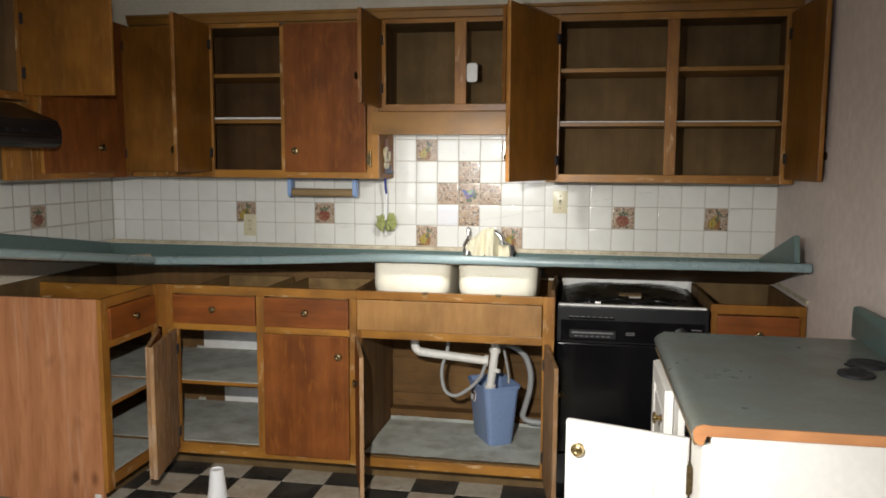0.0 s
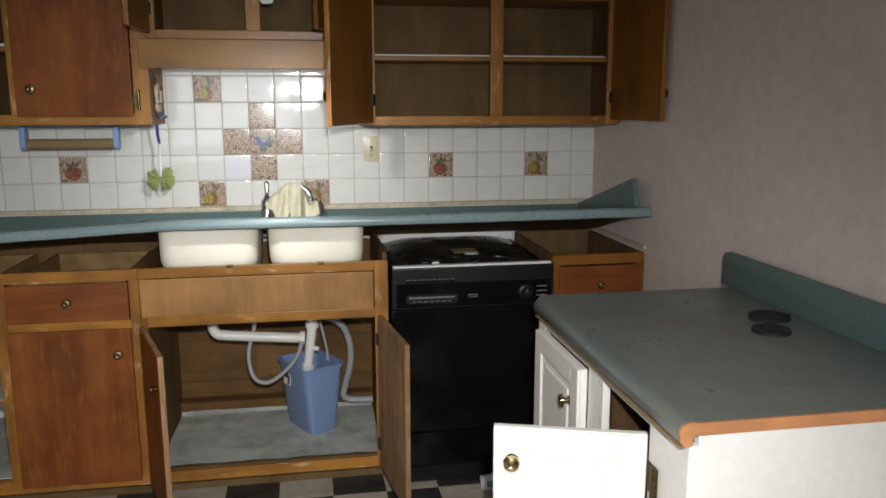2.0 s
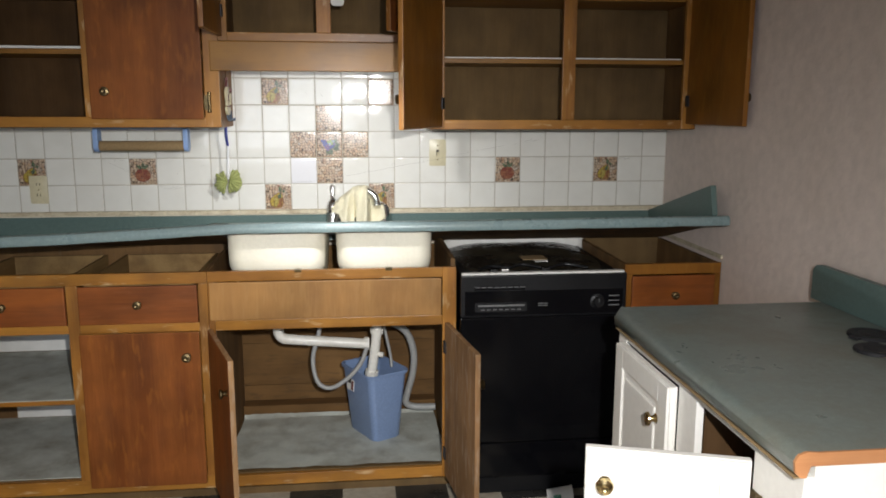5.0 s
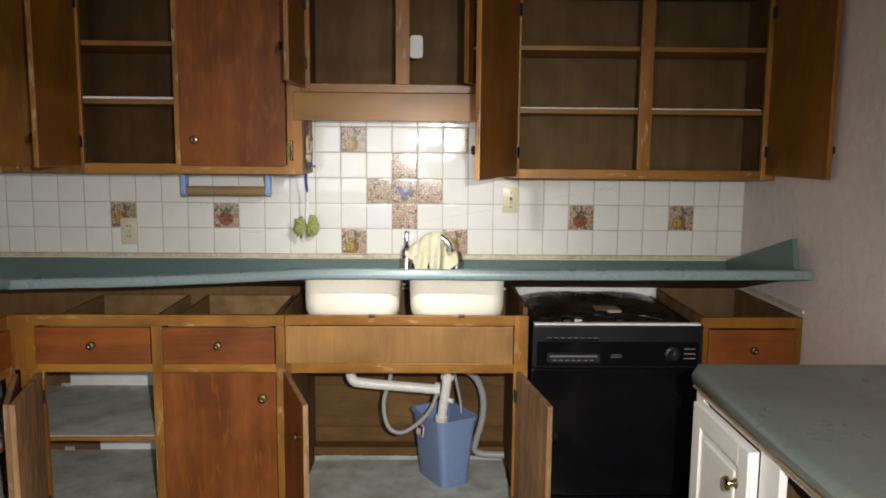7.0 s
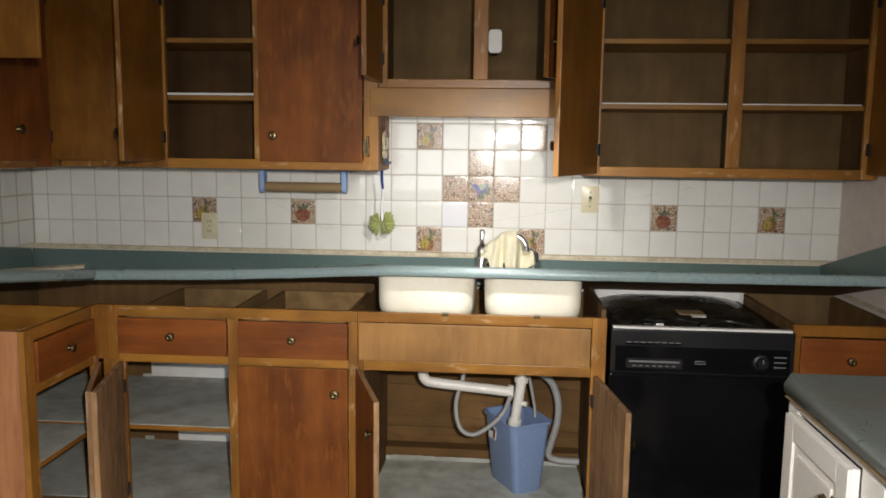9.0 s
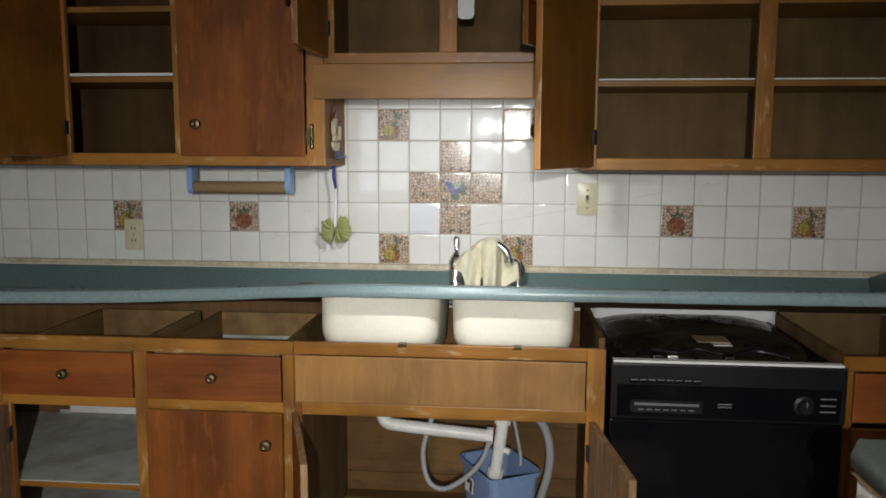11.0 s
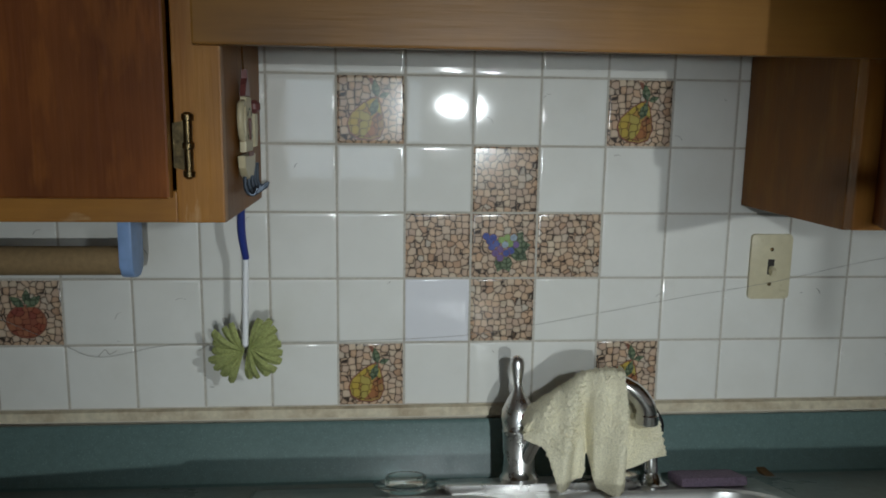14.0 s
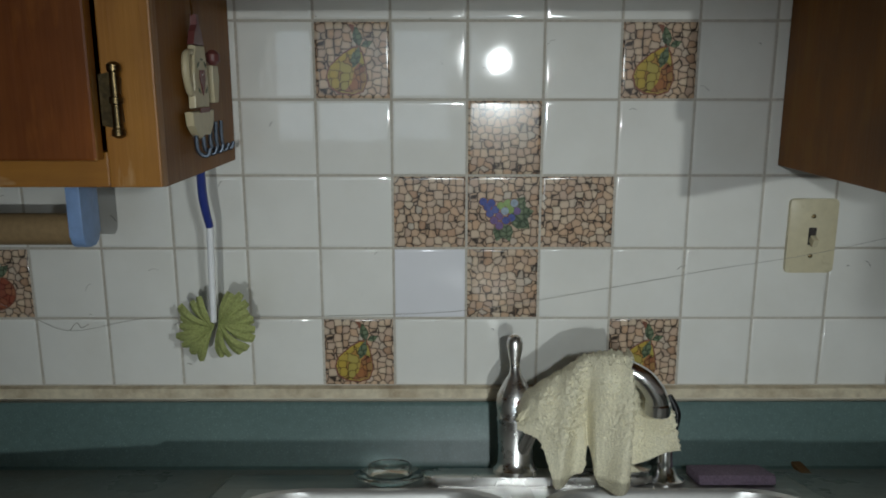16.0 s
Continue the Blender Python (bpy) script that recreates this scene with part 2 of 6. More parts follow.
def fir(name, light, dark, scuff):
    """Rotary-cut fir plywood: wandering cathedral grain, small knots, pale upright scuffs."""
    mat = bpy.data.materials.new(name)
    mat.use_nodes = True
    nt = mat.node_tree
    n, l = nt.nodes, nt.links
    p = n["Principled BSDF"]
    p.inputs["Roughness"].default_value, p.inputs["Specular IOR Level"].default_value = 0.5, 0.25
    tc = n.new("ShaderNodeTexCoord")

    def tex(kind, stretch, scale, detail=3.0):
        mp, t = n.new("ShaderNodeMapping"), n.new(kind)
        mp.inputs["Scale"].default_value = stretch
        l.new(tc.outputs["Object"], mp.inputs[0])
        l.new(mp.outputs[0], t.inputs["Vector"])
        t.inputs["Scale"].default_value = scale
        if kind != "ShaderNodeTexVoronoi":
            t.inputs["Detail"].default_value = detail
        return t

    def over(fac, lo, hi, amount, base, colour):
        r, m = n.new("ShaderNodeMapRange"), n.new("ShaderNodeMix")
        r.inputs[1].default_value, r.inputs[2].default_value, r.inputs[4].default_value = lo, hi, amount
        l.new(fac, r.inputs[0])
        m.data_type = "RGBA"
        m.inputs[7].default_value = (*colour, 1)
        l.new(r.outputs[0], m.inputs[0])
        if isinstance(base, tuple):
            m.inputs[6].default_value = (*base, 1)
        else:
            l.new(base, m.inputs[6])
        return m.outputs[2]
    wave = tex("ShaderNodeTexWave", (1, 1, 0.16), 2.6, 3)
    wave.inputs["Distortion"].default_value, wave.inputs["Detail Scale"].default_value = 16.0, 0.7
    last = over(wave.outputs["Fac"], 0.2, 1.0, 0.4, light, dark)
    last = over(tex("ShaderNodeTexNoise", (1, 1, 0.12), 60).outputs[0], 0.45, 0.75, 0.6, last, dark)
    last = over(tex("ShaderNodeTexNoise", (1, 1, 0.06), 26, 5).outputs[0], 0.57, 0.74, 0.5, last, scuff)
    last = over(tex("ShaderNodeTexNoise", (1, 1, 0.7), 7, 6).outputs[0], 0.62, 0.74, 0.55, last, tuple(0.5 * c for c in dark))
    knots = tex("ShaderNodeTexVoronoi", (1, 1, 0.55), 5.5)
    last = over(knots.outputs["Distance"], 0.13, 0.03, 0.7, last, tuple(0.45 * c for c in dark))
    last = over(tex("ShaderNodeTexNoise", (1, 1, 0.8), 3.2, 8).outputs[0], 0.5, 0.72, 0.4, last, tuple(0.8 * c for c in dark))
    l.new(last, p.inputs["Base Color"])
    b = n.new("ShaderNodeBump")
    b.inputs["Strength"].default_value, b.inputs["Distance"].default_value = 0.2, 0.002
    l.new(wave.outputs["Fac"], b.inputs["Height"])
    l.new(b.outputs[0], p.inputs["Normal"])
    return mat


def mosaic(name, scale, tints, line, offset, rough=0.2, rim=0.55, joint=0.03):
    """Painted pebbles with dark joints under a glaze."""
    mat = bpy.data.materials.new(name)
    mat.use_nodes = True
    nt = mat.node_tree
    n, l = nt.nodes, nt.links
    p = n["Principled BSDF"]
    p.inputs["Roughness"].default_value = rough
    tc, add = n.new("ShaderNodeTexCoord"), n.new("ShaderNodeVectorMath")
    add.inputs[1].default_value = offset
    l.new(tc.outputs["Object"], add.inputs[0])
    flat = n.new("ShaderNodeVectorMath")
    flat.operation, flat.inputs[1].default_value = "MULTIPLY", (1, 0, 1)
    l.new(add.outputs[0], flat.inputs[0])
    warp = n.new("ShaderNodeTexNoise")
    warp.inputs["Scale"].default_value = 60
    l.new(flat.outputs[0], warp.inputs[0])
    wsc = n.new("ShaderNodeVectorMath")
    wsc.operation, wsc.inputs["Scale"].default_value = "SCALE", 0.004
    l.new(warp.outputs["Color"], wsc.inputs[0])
    w2 = n.new("ShaderNodeVectorMath")
    l.new(flat.outputs[0], w2.inputs[0])
    l.new(wsc.outputs[0], w2.inputs[1])
    cell, second, edge = n.new("ShaderNodeTexVoronoi"), n.new("ShaderNodeTexVoronoi"), n.new("ShaderNodeMath")
    second.feature, edge.operation = "F2", "SUBTRACT"
    for v in (cell, second):
        v.distance = "MINKOWSKI"
        v.inputs["Exponent"].default_value = 4.0
        v.inputs["Scale"].default_value = scale
        v.inputs["Randomness"].default_value = 0.74
        l.new(w2.outputs[0], v.inputs["Vector"])
    l.new(second.outputs["Distance"], edge.inputs[0])
    l.new(cell.outputs["Distance"], edge.inputs[1])
    ramp = n.new("ShaderNodeValToRGB")
    ramp.color_ramp.elements[0].color, ramp.color_ramp.elements[1].color = (*tints[0], 1), (*tints[-1], 1)
    for i, c in enumerate(tints[1:-1], 1):
        ramp.color_ramp.elements.new(i / (len(tints) - 1)).color = (*c, 1)
    sep = n.new("ShaderNodeSeparateColor")
    l.new(cell.outputs["Color"], sep.inputs[0])
    l.new(sep.outputs[0], ramp.inputs[0])
    soft = n.new("ShaderNodeMapRange")
    soft.inputs[1].default_value, soft.inputs[2].default_value = 0.06, 0.40
    soft.inputs[3].default_value, soft.inputs[4].default_value = rim, 1.0
    l.new(edge.outputs[0], soft.inputs[0])
    sc = n.new("ShaderNodeVectorMath")
    sc.operation = "SCALE"
    l.new(ramp.outputs[0], sc.inputs[0])
    l.new(soft.outputs[0], sc.inputs["Scale"])
    cut = n.new("ShaderNodeMapRange")
    cut.inputs[1].default_value, cut.inputs[2].default_value = joint * 0.8, joint * 2.2
    l.new(edge.outputs[0], cut.inputs[0])
    mix = n.new("ShaderNodeMix")
    mix.data_type = "RGBA"
    mix.inputs[6].default_value = (*line, 1)
    l.new(cut.outputs[0], mix.inputs[0])
    l.new(sc.outputs[0], mix.inputs[7])
    l.new(mix.outputs[2], p.inputs["Base Color"])
    return mat


M_TILE = material("white_glazed_tile", (0.76, 0.75, 0.70), 0.062, bump=0.02, scale=14, vary=0.025, rough_vary=0.035, stain=(0.66, 0.64, 0.57), stain_amount=0.35, stain_scale=9)
M_TILE_COOL = material("cool_white_tile", (0.745, 0.74, 0.762), 0.10, bump=0.02, scale=14, vary=0.02, rough_vary=0.03)
M_GROUT = material("grout", (0.49, 0.455, 0.39), 0.85, bump=0.3, scale=220, vary=0.2, stain=(0.34, 0.30, 0.24), stain_amount=0.7)
STONES = [(0.44, 0.28, 0.18), (0.60, 0.44, 0.30), (0.48, 0.35, 0.26), (0.63, 0.51, 0.37), (0.54, 0.36, 0.23), (0.53, 0.46, 0.37)]
M_STONE = [mosaic("pebble_glaze_%s" % w, 90, STONES, (0.050, 0.038, 0.030), o, rim=0.68, joint=0.042) for w, o in
           (("one", (0, 0, 0)), ("two", (0.7, 0, 0.3)), ("three", (1.3, 0, 1.9)), ("four", (2.1, 0, 0.8)))]
M_PEAR = mosaic("pear_glaze", 80, [(0.46, 0.33, 0.06), (0.40, 0.34, 0.09), (0.42, 0.24, 0.07)], (0.09, 0.055, 0.02), (0.2, 0, 0.4), rim=0.85, joint=0.03)
M_BLUSH = mosaic("blush_glaze", 80, [(0.36, 0.17, 0.06), (0.30, 0.12, 0.06), (0.33, 0.20, 0.08)], (0.07, 0.035, 0.02), (0.3, 0, 0.2), rim=0.85, joint=0.03)
M_APPLE = mosaic("apple_glaze", 95, [(0.26, 0.075, 0.045), (0.33, 0.14, 0.075), (0.22, 0.06, 0.045)], (0.08, 0.025, 0.02), (0.5, 0, 0.1), rim=0.85, joint=0.03)
M_LEAF = mosaic("leaf_glaze", 120, [(0.12, 0.16, 0.09), (0.19, 0.23, 0.14), (0.09, 0.12, 0.08)], (0.03, 0.05, 0.03), (0.1, 0, 0.9))
M_STEM = material("stem_glaze", (0.20, 0.09, 0.06), 0.2, scale=200, vary=0.2)
M_GRAPE = [material("grape_glaze_%s" % w, c, 0.18, scale=180, vary=0.2) for w, c in
           (("blue", (0.09, 0.11, 0.30)), ("violet", (0.17, 0.12, 0.26)), ("green", (0.26, 0.36, 0.13)), ("grey", (0.30, 0.36, 0.42)))]

M_DOOR = wood("red_stained_door", (0.238, 0.077, 0.017), (0.148, 0.042, 0.009), 0.46, grain=0.8, coat=0.1, gloss=0.16, wear=(0.34, 0.12, 0.02), wear_amount=0.35, wear_from=0.55)
M_DRAWER = wood("red_stained_drawer", (0.275, 0.080, 0.013), (0.175, 0.047, 0.008), 0.44, along="x", coat=0.2, wear=(0.36, 0.15, 0.06), wear_amount=0.15)
M_DRAWER_Y = wood("red_stained_drawer_side", (0.275, 0.080, 0.013), (0.175, 0.047, 0.008), 0.44, along="y", coat=0.2)
M_FRAME = wood("honey_face_frame", (0.360, 0.163, 0.028), (0.225, 0.085, 0.014), 0.36, along="z", coat=0.25, wear=(0.62, 0.44, 0.24), wear_amount=0.6, wear_from=0.60, grime=0.42)
M_RAIL = wood("honey_rail", (0.372, 0.169, 0.027), (0.23, 0.087, 0.014), 0.34, along="x", grain=0.7, coat=0.3, wear=(0.66, 0.48, 0.27), wear_amount=0.6, wear_from=0.61, grime=0.42)
M_RAIL_Y = wood("honey_rail_side", (0.38, 0.165, 0.03), (0.25, 0.095, 0.016), 0.4, along="y", coat=0.2, wear=(0.64, 0.45, 0.25), wear_amount=0.45)
M_INNER = wood("olive_door_back", (0.225, 0.090, 0.012), (0.155, 0.056, 0.007), 0.44, grain=0.5, coat=0.1, gloss=0.2, wear=(0.27, 0.13, 0.02), wear_amount=0.35, wear_from=0.52)
M_BARE = wood("bare_door_back", (0.36, 0.21, 0.10), (0.25, 0.135, 0.06), 0.65, gloss=0.15, wear=(0.42, 0.31, 0.22), wear_amount=0.55, wear_from=0.52)
M_PLY = wood("cabinet_ply", (0.185, 0.102, 0.038), (0.11, 0.058, 0.021), 0.7, grain=0.8, wear=(0.17, 0.12, 0.07), wear_amount=0.35)
M_PLY_DARK = wood("cabinet_interior", (0.165, 0.105, 0.047), (0.115, 0.070, 0.030), 0.8, grain=0.6, gloss=0.12, wear=(0.14, 0.09, 0.05), wear_amount=0.5)
M_BOARD = wood("grimy_back_board", (0.165, 0.092, 0.036), (0.115, 0.060, 0.023), 0.8, along="x", grain=0.6, gloss=0.12, wear=(0.07, 0.045, 0.026), wear_amount=0.4, wear_from=0.55)
# darker ply than M_PLY_DARK, for the left wall cabinet and the peninsula partition
M_PLY_DEEP = wood("walnut_stained_back", (0.095, 0.052, 0.022), (0.060, 0.031, 0.012), 0.8, grain=0.7, gloss=0.12)
M_DBOX = wood("drawer_box_wood", (0.30, 0.19, 0.075), (0.19, 0.11, 0.04), 0.6, along="y")
M_SIDE = fir("fir_end_panel", (0.46, 0.205, 0.092), (0.29, 0.108, 0.044), (0.56, 0.38, 0.27))
M_FALSE = wood("faded_false_front", (0.365, 0.188, 0.055), (0.26, 0.120, 0.032), 0.42, along="z", grain=0.6, gloss=0.35, wear=(0.44, 0.25, 0.09), wear_amount=0.18, wear_from=0.50)
M_VALANCE = wood("honey_valance", (0.27, 0.128, 0.022), (0.19, 0.083, 0.014), 0.42, along="x", grain=0.55, coat=0.3)
M_SPLASH = material("teal_laminate", (0.100, 0.155, 0.146), 0.42, bump=0.03, scale=90, vary=0.10, stain=(0.13, 0.20, 0.18), stain_amount=0.4, speck=0.3)
# paler than M_SPLASH: the rounded nose's gloss highlight is put into its colour
M_NOSE = material("rubbed_teal_laminate", (0.20, 0.27, 0.275), 0.32, bump=0.008, scale=90, vary=0.10, stain=(0.22, 0.27, 0.25), stain_amount=0.5, stain_scale=6, speck=0.25)
M_TOP = material("worn_teal_laminate", (0.150, 0.178, 0.165), 0.34, bump=0.04, scale=70, vary=0.12, stain=(0.165, 0.160, 0.125), stain_amount=0.85, stain_scale=5, speck=0.25)
M_EDGE = wood("raw_chipboard_edge", (0.55, 0.26, 0.11), (0.45, 0.19, 0.075), 0.7, along="x")
M_PAINT = material("blush_wall_paint", (0.74, 0.635, 0.575), 0.72, bump=0.7, scale=24, vary=0.06, stain=(0.55, 0.47, 0.40), stain_amount=0.35, stain_scale=2.2)
M_CREAM = material("cream_wall_paint", (0.72, 0.65, 0.52), 0.7, bump=0.12, scale=60, vary=0.06, stain=(0.5, 0.42, 0.3), stain_amount=0.4, stain_scale=4)
M_CEIL = material("ceiling_paint", (0.72, 0.69, 0.62), 0.85, bump=0.4, scale=120, vary=0.05)
M_WHITE = material("white_cabinet_paint", (0.80, 0.78, 0.74), 0.42, bump=0.05, scale=60, vary=0.03, stain=(0.68, 0.64, 0.56), stain_amount=0.35, stain_scale=5)
M_BLACK = material("black_appliance_enamel", (0.004, 0.004, 0.005), 0.12, scale=60, vary=0.3, rough_vary=0.05, spec=0.35, stain=(0.010, 0.010, 0.010), stain_amount=0.5)
M_BLACK2 = material("black_plastic", (0.007, 0.007, 0.008), 0.40, bump=0.06, scale=140, vary=0.3, spec=0.3)
M_BLANKET = material("dusty_black_blanket", (0.016, 0.015, 0.014), 0.28, bump=1.0, scale=34, vary=0.4, stain=(0.10, 0.085, 0.05), stain_amount=0.85, stain_scale=4)
M_MARK = material("pale_print", (0.62, 0.62, 0.60), 0.5, scale=50)
M_CHROME = material("chrome", (0.80, 0.80, 0.80), 0.2, 1.0, scale=60, vary=0.06, rough_vary=0.08)
M_BOWL_STEEL = material("bowl_steel", (0.66, 0.655, 0.63), 0.42, 0.72, bump=0.05, scale=70, vary=0.10, stretch=(0.08, 1, 1), rough_vary=0.1, stain=(0.60, 0.58, 0.53), stain_amount=0.5, stain_scale=8)
M_PRINT = material("faded_grey_print", (0.14, 0.14, 0.14), 0.5, scale=50)
M_SATIN = material("satin_chrome", (0.80, 0.79, 0.77), 0.3, 1.0, scale=60, vary=0.08, rough_vary=0.08, stain=(0.55, 0.53, 0.50), stain_amount=0.5, stain_scale=30)
M_STEEL = material("brushed_steel", (0.50, 0.49, 0.47), 0.36, 1.0, bump=0.05, scale=70, vary=0.12, stretch=(0.08, 1, 1), rough_vary=0.08, stain=(0.42, 0.40, 0.36), stain_amount=0.6, stain_scale=8)
M_BRASS = material("tarnished_brass", (0.19, 0.14, 0.07), 0.38, 1.0, scale=90, vary=0.3, stain=(0.10, 0.07, 0.04), stain_amount=0.7, stain_scale=60)
M_OLD = material("old_dark_brass", (0.13, 0.095, 0.045), 0.34, 1.0, scale=120, vary=0.4, stain=(0.03, 0.025, 0.02), stain_amount=0.8, stain_scale=70)
M_BRIGHT = material("polished_brass", (0.62, 0.48, 0.24), 0.2, 1.0, scale=90, vary=0.15)
M_IRON = material("black_iron", (0.022, 0.021, 0.024), 0.6, 0.3, scale=120, vary=0.3)
M_BOWL = material("cream_undercoat", (0.80, 0.76, 0.63), 0.6, bump=0.12, scale=90, vary=0.03, stain=(0.72, 0.66, 0.5), stain_amount=0.4, stain_scale=6)
M_BIN = material("blue_plastic", (0.20, 0.28, 0.46), 0.38, bump=0.05, scale=120, vary=0.08, stain=(0.18, 0.24, 0.40), stain_amount=0.4)
M_PVC = material("white_pvc", (0.78, 0.76, 0.70), 0.35, scale=60, vary=0.05, stain=(0.5, 0.45, 0.36), stain_amount=0.35, stain_scale=14)
M_HOOK = material("blue_grey_metal", (0.055, 0.07, 0.095), 0.4, 0.5, scale=90)
M_HOSE = material("grey_hose", (0.33, 0.33, 0.32), 0.5, scale=150, vary=0.12)
M_LINER = material("pale_shelf_liner", (0.49, 0.51, 0.46), 0.65, bump=0.45, scale=16, vary=0.10, stain=(0.26, 0.24, 0.19), stain_amount=0.85, stain_scale=7, speck=0.25)
M_PAPER = material("white_paper", (0.72, 0.71, 0.68), 0.7, bump=0.5, scale=22, vary=0.06)
M_CUP = material("white_foam", (0.82, 0.82, 0.82), 0.6, bump=0.1, scale=300, vary=0.03)
M_BLUE = material("pale_blue_plastic", (0.24, 0.36, 0.62), 0.4, scale=80, vary=0.08)
M_NAVY = material("navy_plastic", (0.03, 0.045, 0.22), 0.3, scale=80, vary=0.08)
M_CARD = material("brown_cardboard", (0.28, 0.19, 0.09), 0.8, bump=0.2, scale=120, vary=0.12)
M_SPONGE = material("green_felt", (0.34, 0.37, 0.13), 0.9, bump=0.8, scale=260, vary=0.2)
M_TOWEL = material("cream_terry_cloth", (0.82, 0.77, 0.57), 0.95, bump=0.8, scale=420, vary=0.16, stain=(0.62, 0.55, 0.38), stain_amount=0.4, stain_scale=18)
M_IVORY = material("ivory_plastic", (0.62, 0.56, 0.38), 0.35, scale=80, vary=0.05, stain=(0.45, 0.38, 0.22), stain_amount=0.3, stain_scale=30)
M_DARK = material("dark_slot", (0.03, 0.025, 0.02), 0.6, scale=80)
M_PURPLE = material("violet_sponge", (0.22, 0.165, 0.225), 0.9, bump=0.9, scale=300, vary=0.2)
M_TAN = material("tan_strip", (0.60, 0.53, 0.38), 0.6, bump=0.3, scale=80, vary=0.14, stain=(0.26, 0.17, 0.09), stain_amount=0.65, stain_scale=22)
M_CERAMIC = material("cream_painted_wood", (0.56, 0.49, 0.31), 0.4, scale=90, vary=0.08)
M_RED = material("brick_red_paint", (0.16, 0.05, 0.045), 0.45, scale=90, vary=0.1)
M_GREEN = material("green_print", (0.05, 0.20, 0.12), 0.5, scale=80)
M_WEB = material("grey_cobweb", (0.30, 0.28, 0.25), 0.9, scale=90)
M_FLOOR_D = material("black_floor_tile", (0.035, 0.033, 0.03), 0.34, bump=0.12, scale=50, vary=0.3, stain=(0.13, 0.115, 0.09), stain_amount=0.45, stain_scale=7, rough_vary=0.15)
M_FLOOR_L = material("tan_white_floor_tile", (0.50, 0.45, 0.36), 0.36, bump=0.12, scale=40, vary=0.12, stain=(0.30, 0.21, 0.13), stain_amount=0.75, stain_scale=6, rough_vary=0.15)
M_GLASS = bpy.data.materials.new("clear_glass")
M_GLASS.use_nodes = True
gp = M_GLASS.node_tree.nodes["Principled BSDF"]
gp.inputs["Transmission Weight"].default_value, gp.inputs["Roughness"].default_value, gp.inputs["IOR"].default_value = 1.0, 0.03, 1.46
gp.inputs["Base Color"].default_value = (0.95, 0.98, 0.96, 1)

# ---- the room ----
XL, XR, YS, CEIL = -1.985, 1.48, -5.2, 2.44
P = 0.1095          # pitch of the wall tiles
Z0 = 1.31           # height of the middle of the tiled cross
FL = 0.2025         # pitch of the floor tiles

wall_north = structure("wall_north", boxes((XL - 0.1, XR + 0.1, 0.003, 0.12, 0, CEIL), bevel=0), M_CREAM, "cream painted wall with a white tiled backsplash")
wall_west = structure("wall_west", boxes((XL - 0.1, XL - 0.003, YS, 0.003, 0, CEIL), bevel=0), M_CREAM, "cream painted wall with white backsplash tiles")
wall_east = structure("wall_east", boxes((XR, XR + 0.1, YS, 0.003, 0, CEIL), bevel=0), M_PAINT, "blush painted plaster wall, faintly scuffed")
structure("wall_south", boxes((XL, -1.45, YS - 0.1, YS, 0, CEIL), (0.05, XR, YS - 0.1, YS, 0, CEIL),
                              (-1.45, 0.05, YS - 0.1, YS, 0, 1.0), (-1.45, 0.05, YS - 0.1, YS, 2.1, CEIL), bevel=0), M_PAINT, "painted wall with a window opening")
structure("ceiling", boxes((XL - 0.1, XR + 0.1, YS - 0.1, 0.12, CEIL, CEIL + 0.1), bevel=0), M_CEIL, "flat off-white painted ceiling")
floor = structure("floor", boxes((XL - 0.1, XR + 0.1, YS - 0.1, 0.12, -0.1, -0.003), bevel=0), M_GROUT, "black and tan checkerboard vinyl tile floor, dirty")
structure("trim_splash", prism([(0, 1.018), (0.012, 1.020), (0.010, 1.034), (0, 1.036)], XL + 0.003, XR, m=Matrix(((0, 1, 0, 0), (-1, 0, 0, 0.002), (0, 0, 1, 0), (0, 0, 0, 1)))),
          M_TAN, "chipped cream wooden strip under the tiles", category="trim")


# ---- cabinet helpers ----
def knob(parent, m, x, z, y=0.0, mat=None, size=0.015):
    prof = [(size * 0.75, 0.0), (size * 0.5, 0.003), (size * 0.36, 0.010), (size * 0.7, 0.014), (size, 0.018), (size * 0.9, 0.023), (size * 0.45, 0.025), (size * 0.3, 0.0235)]
    part("knob", lathe(prof, 18, pose(x, y, z, 90)), mat or M_BRASS, parent, "tarnished brass knob", m, smooth=True)


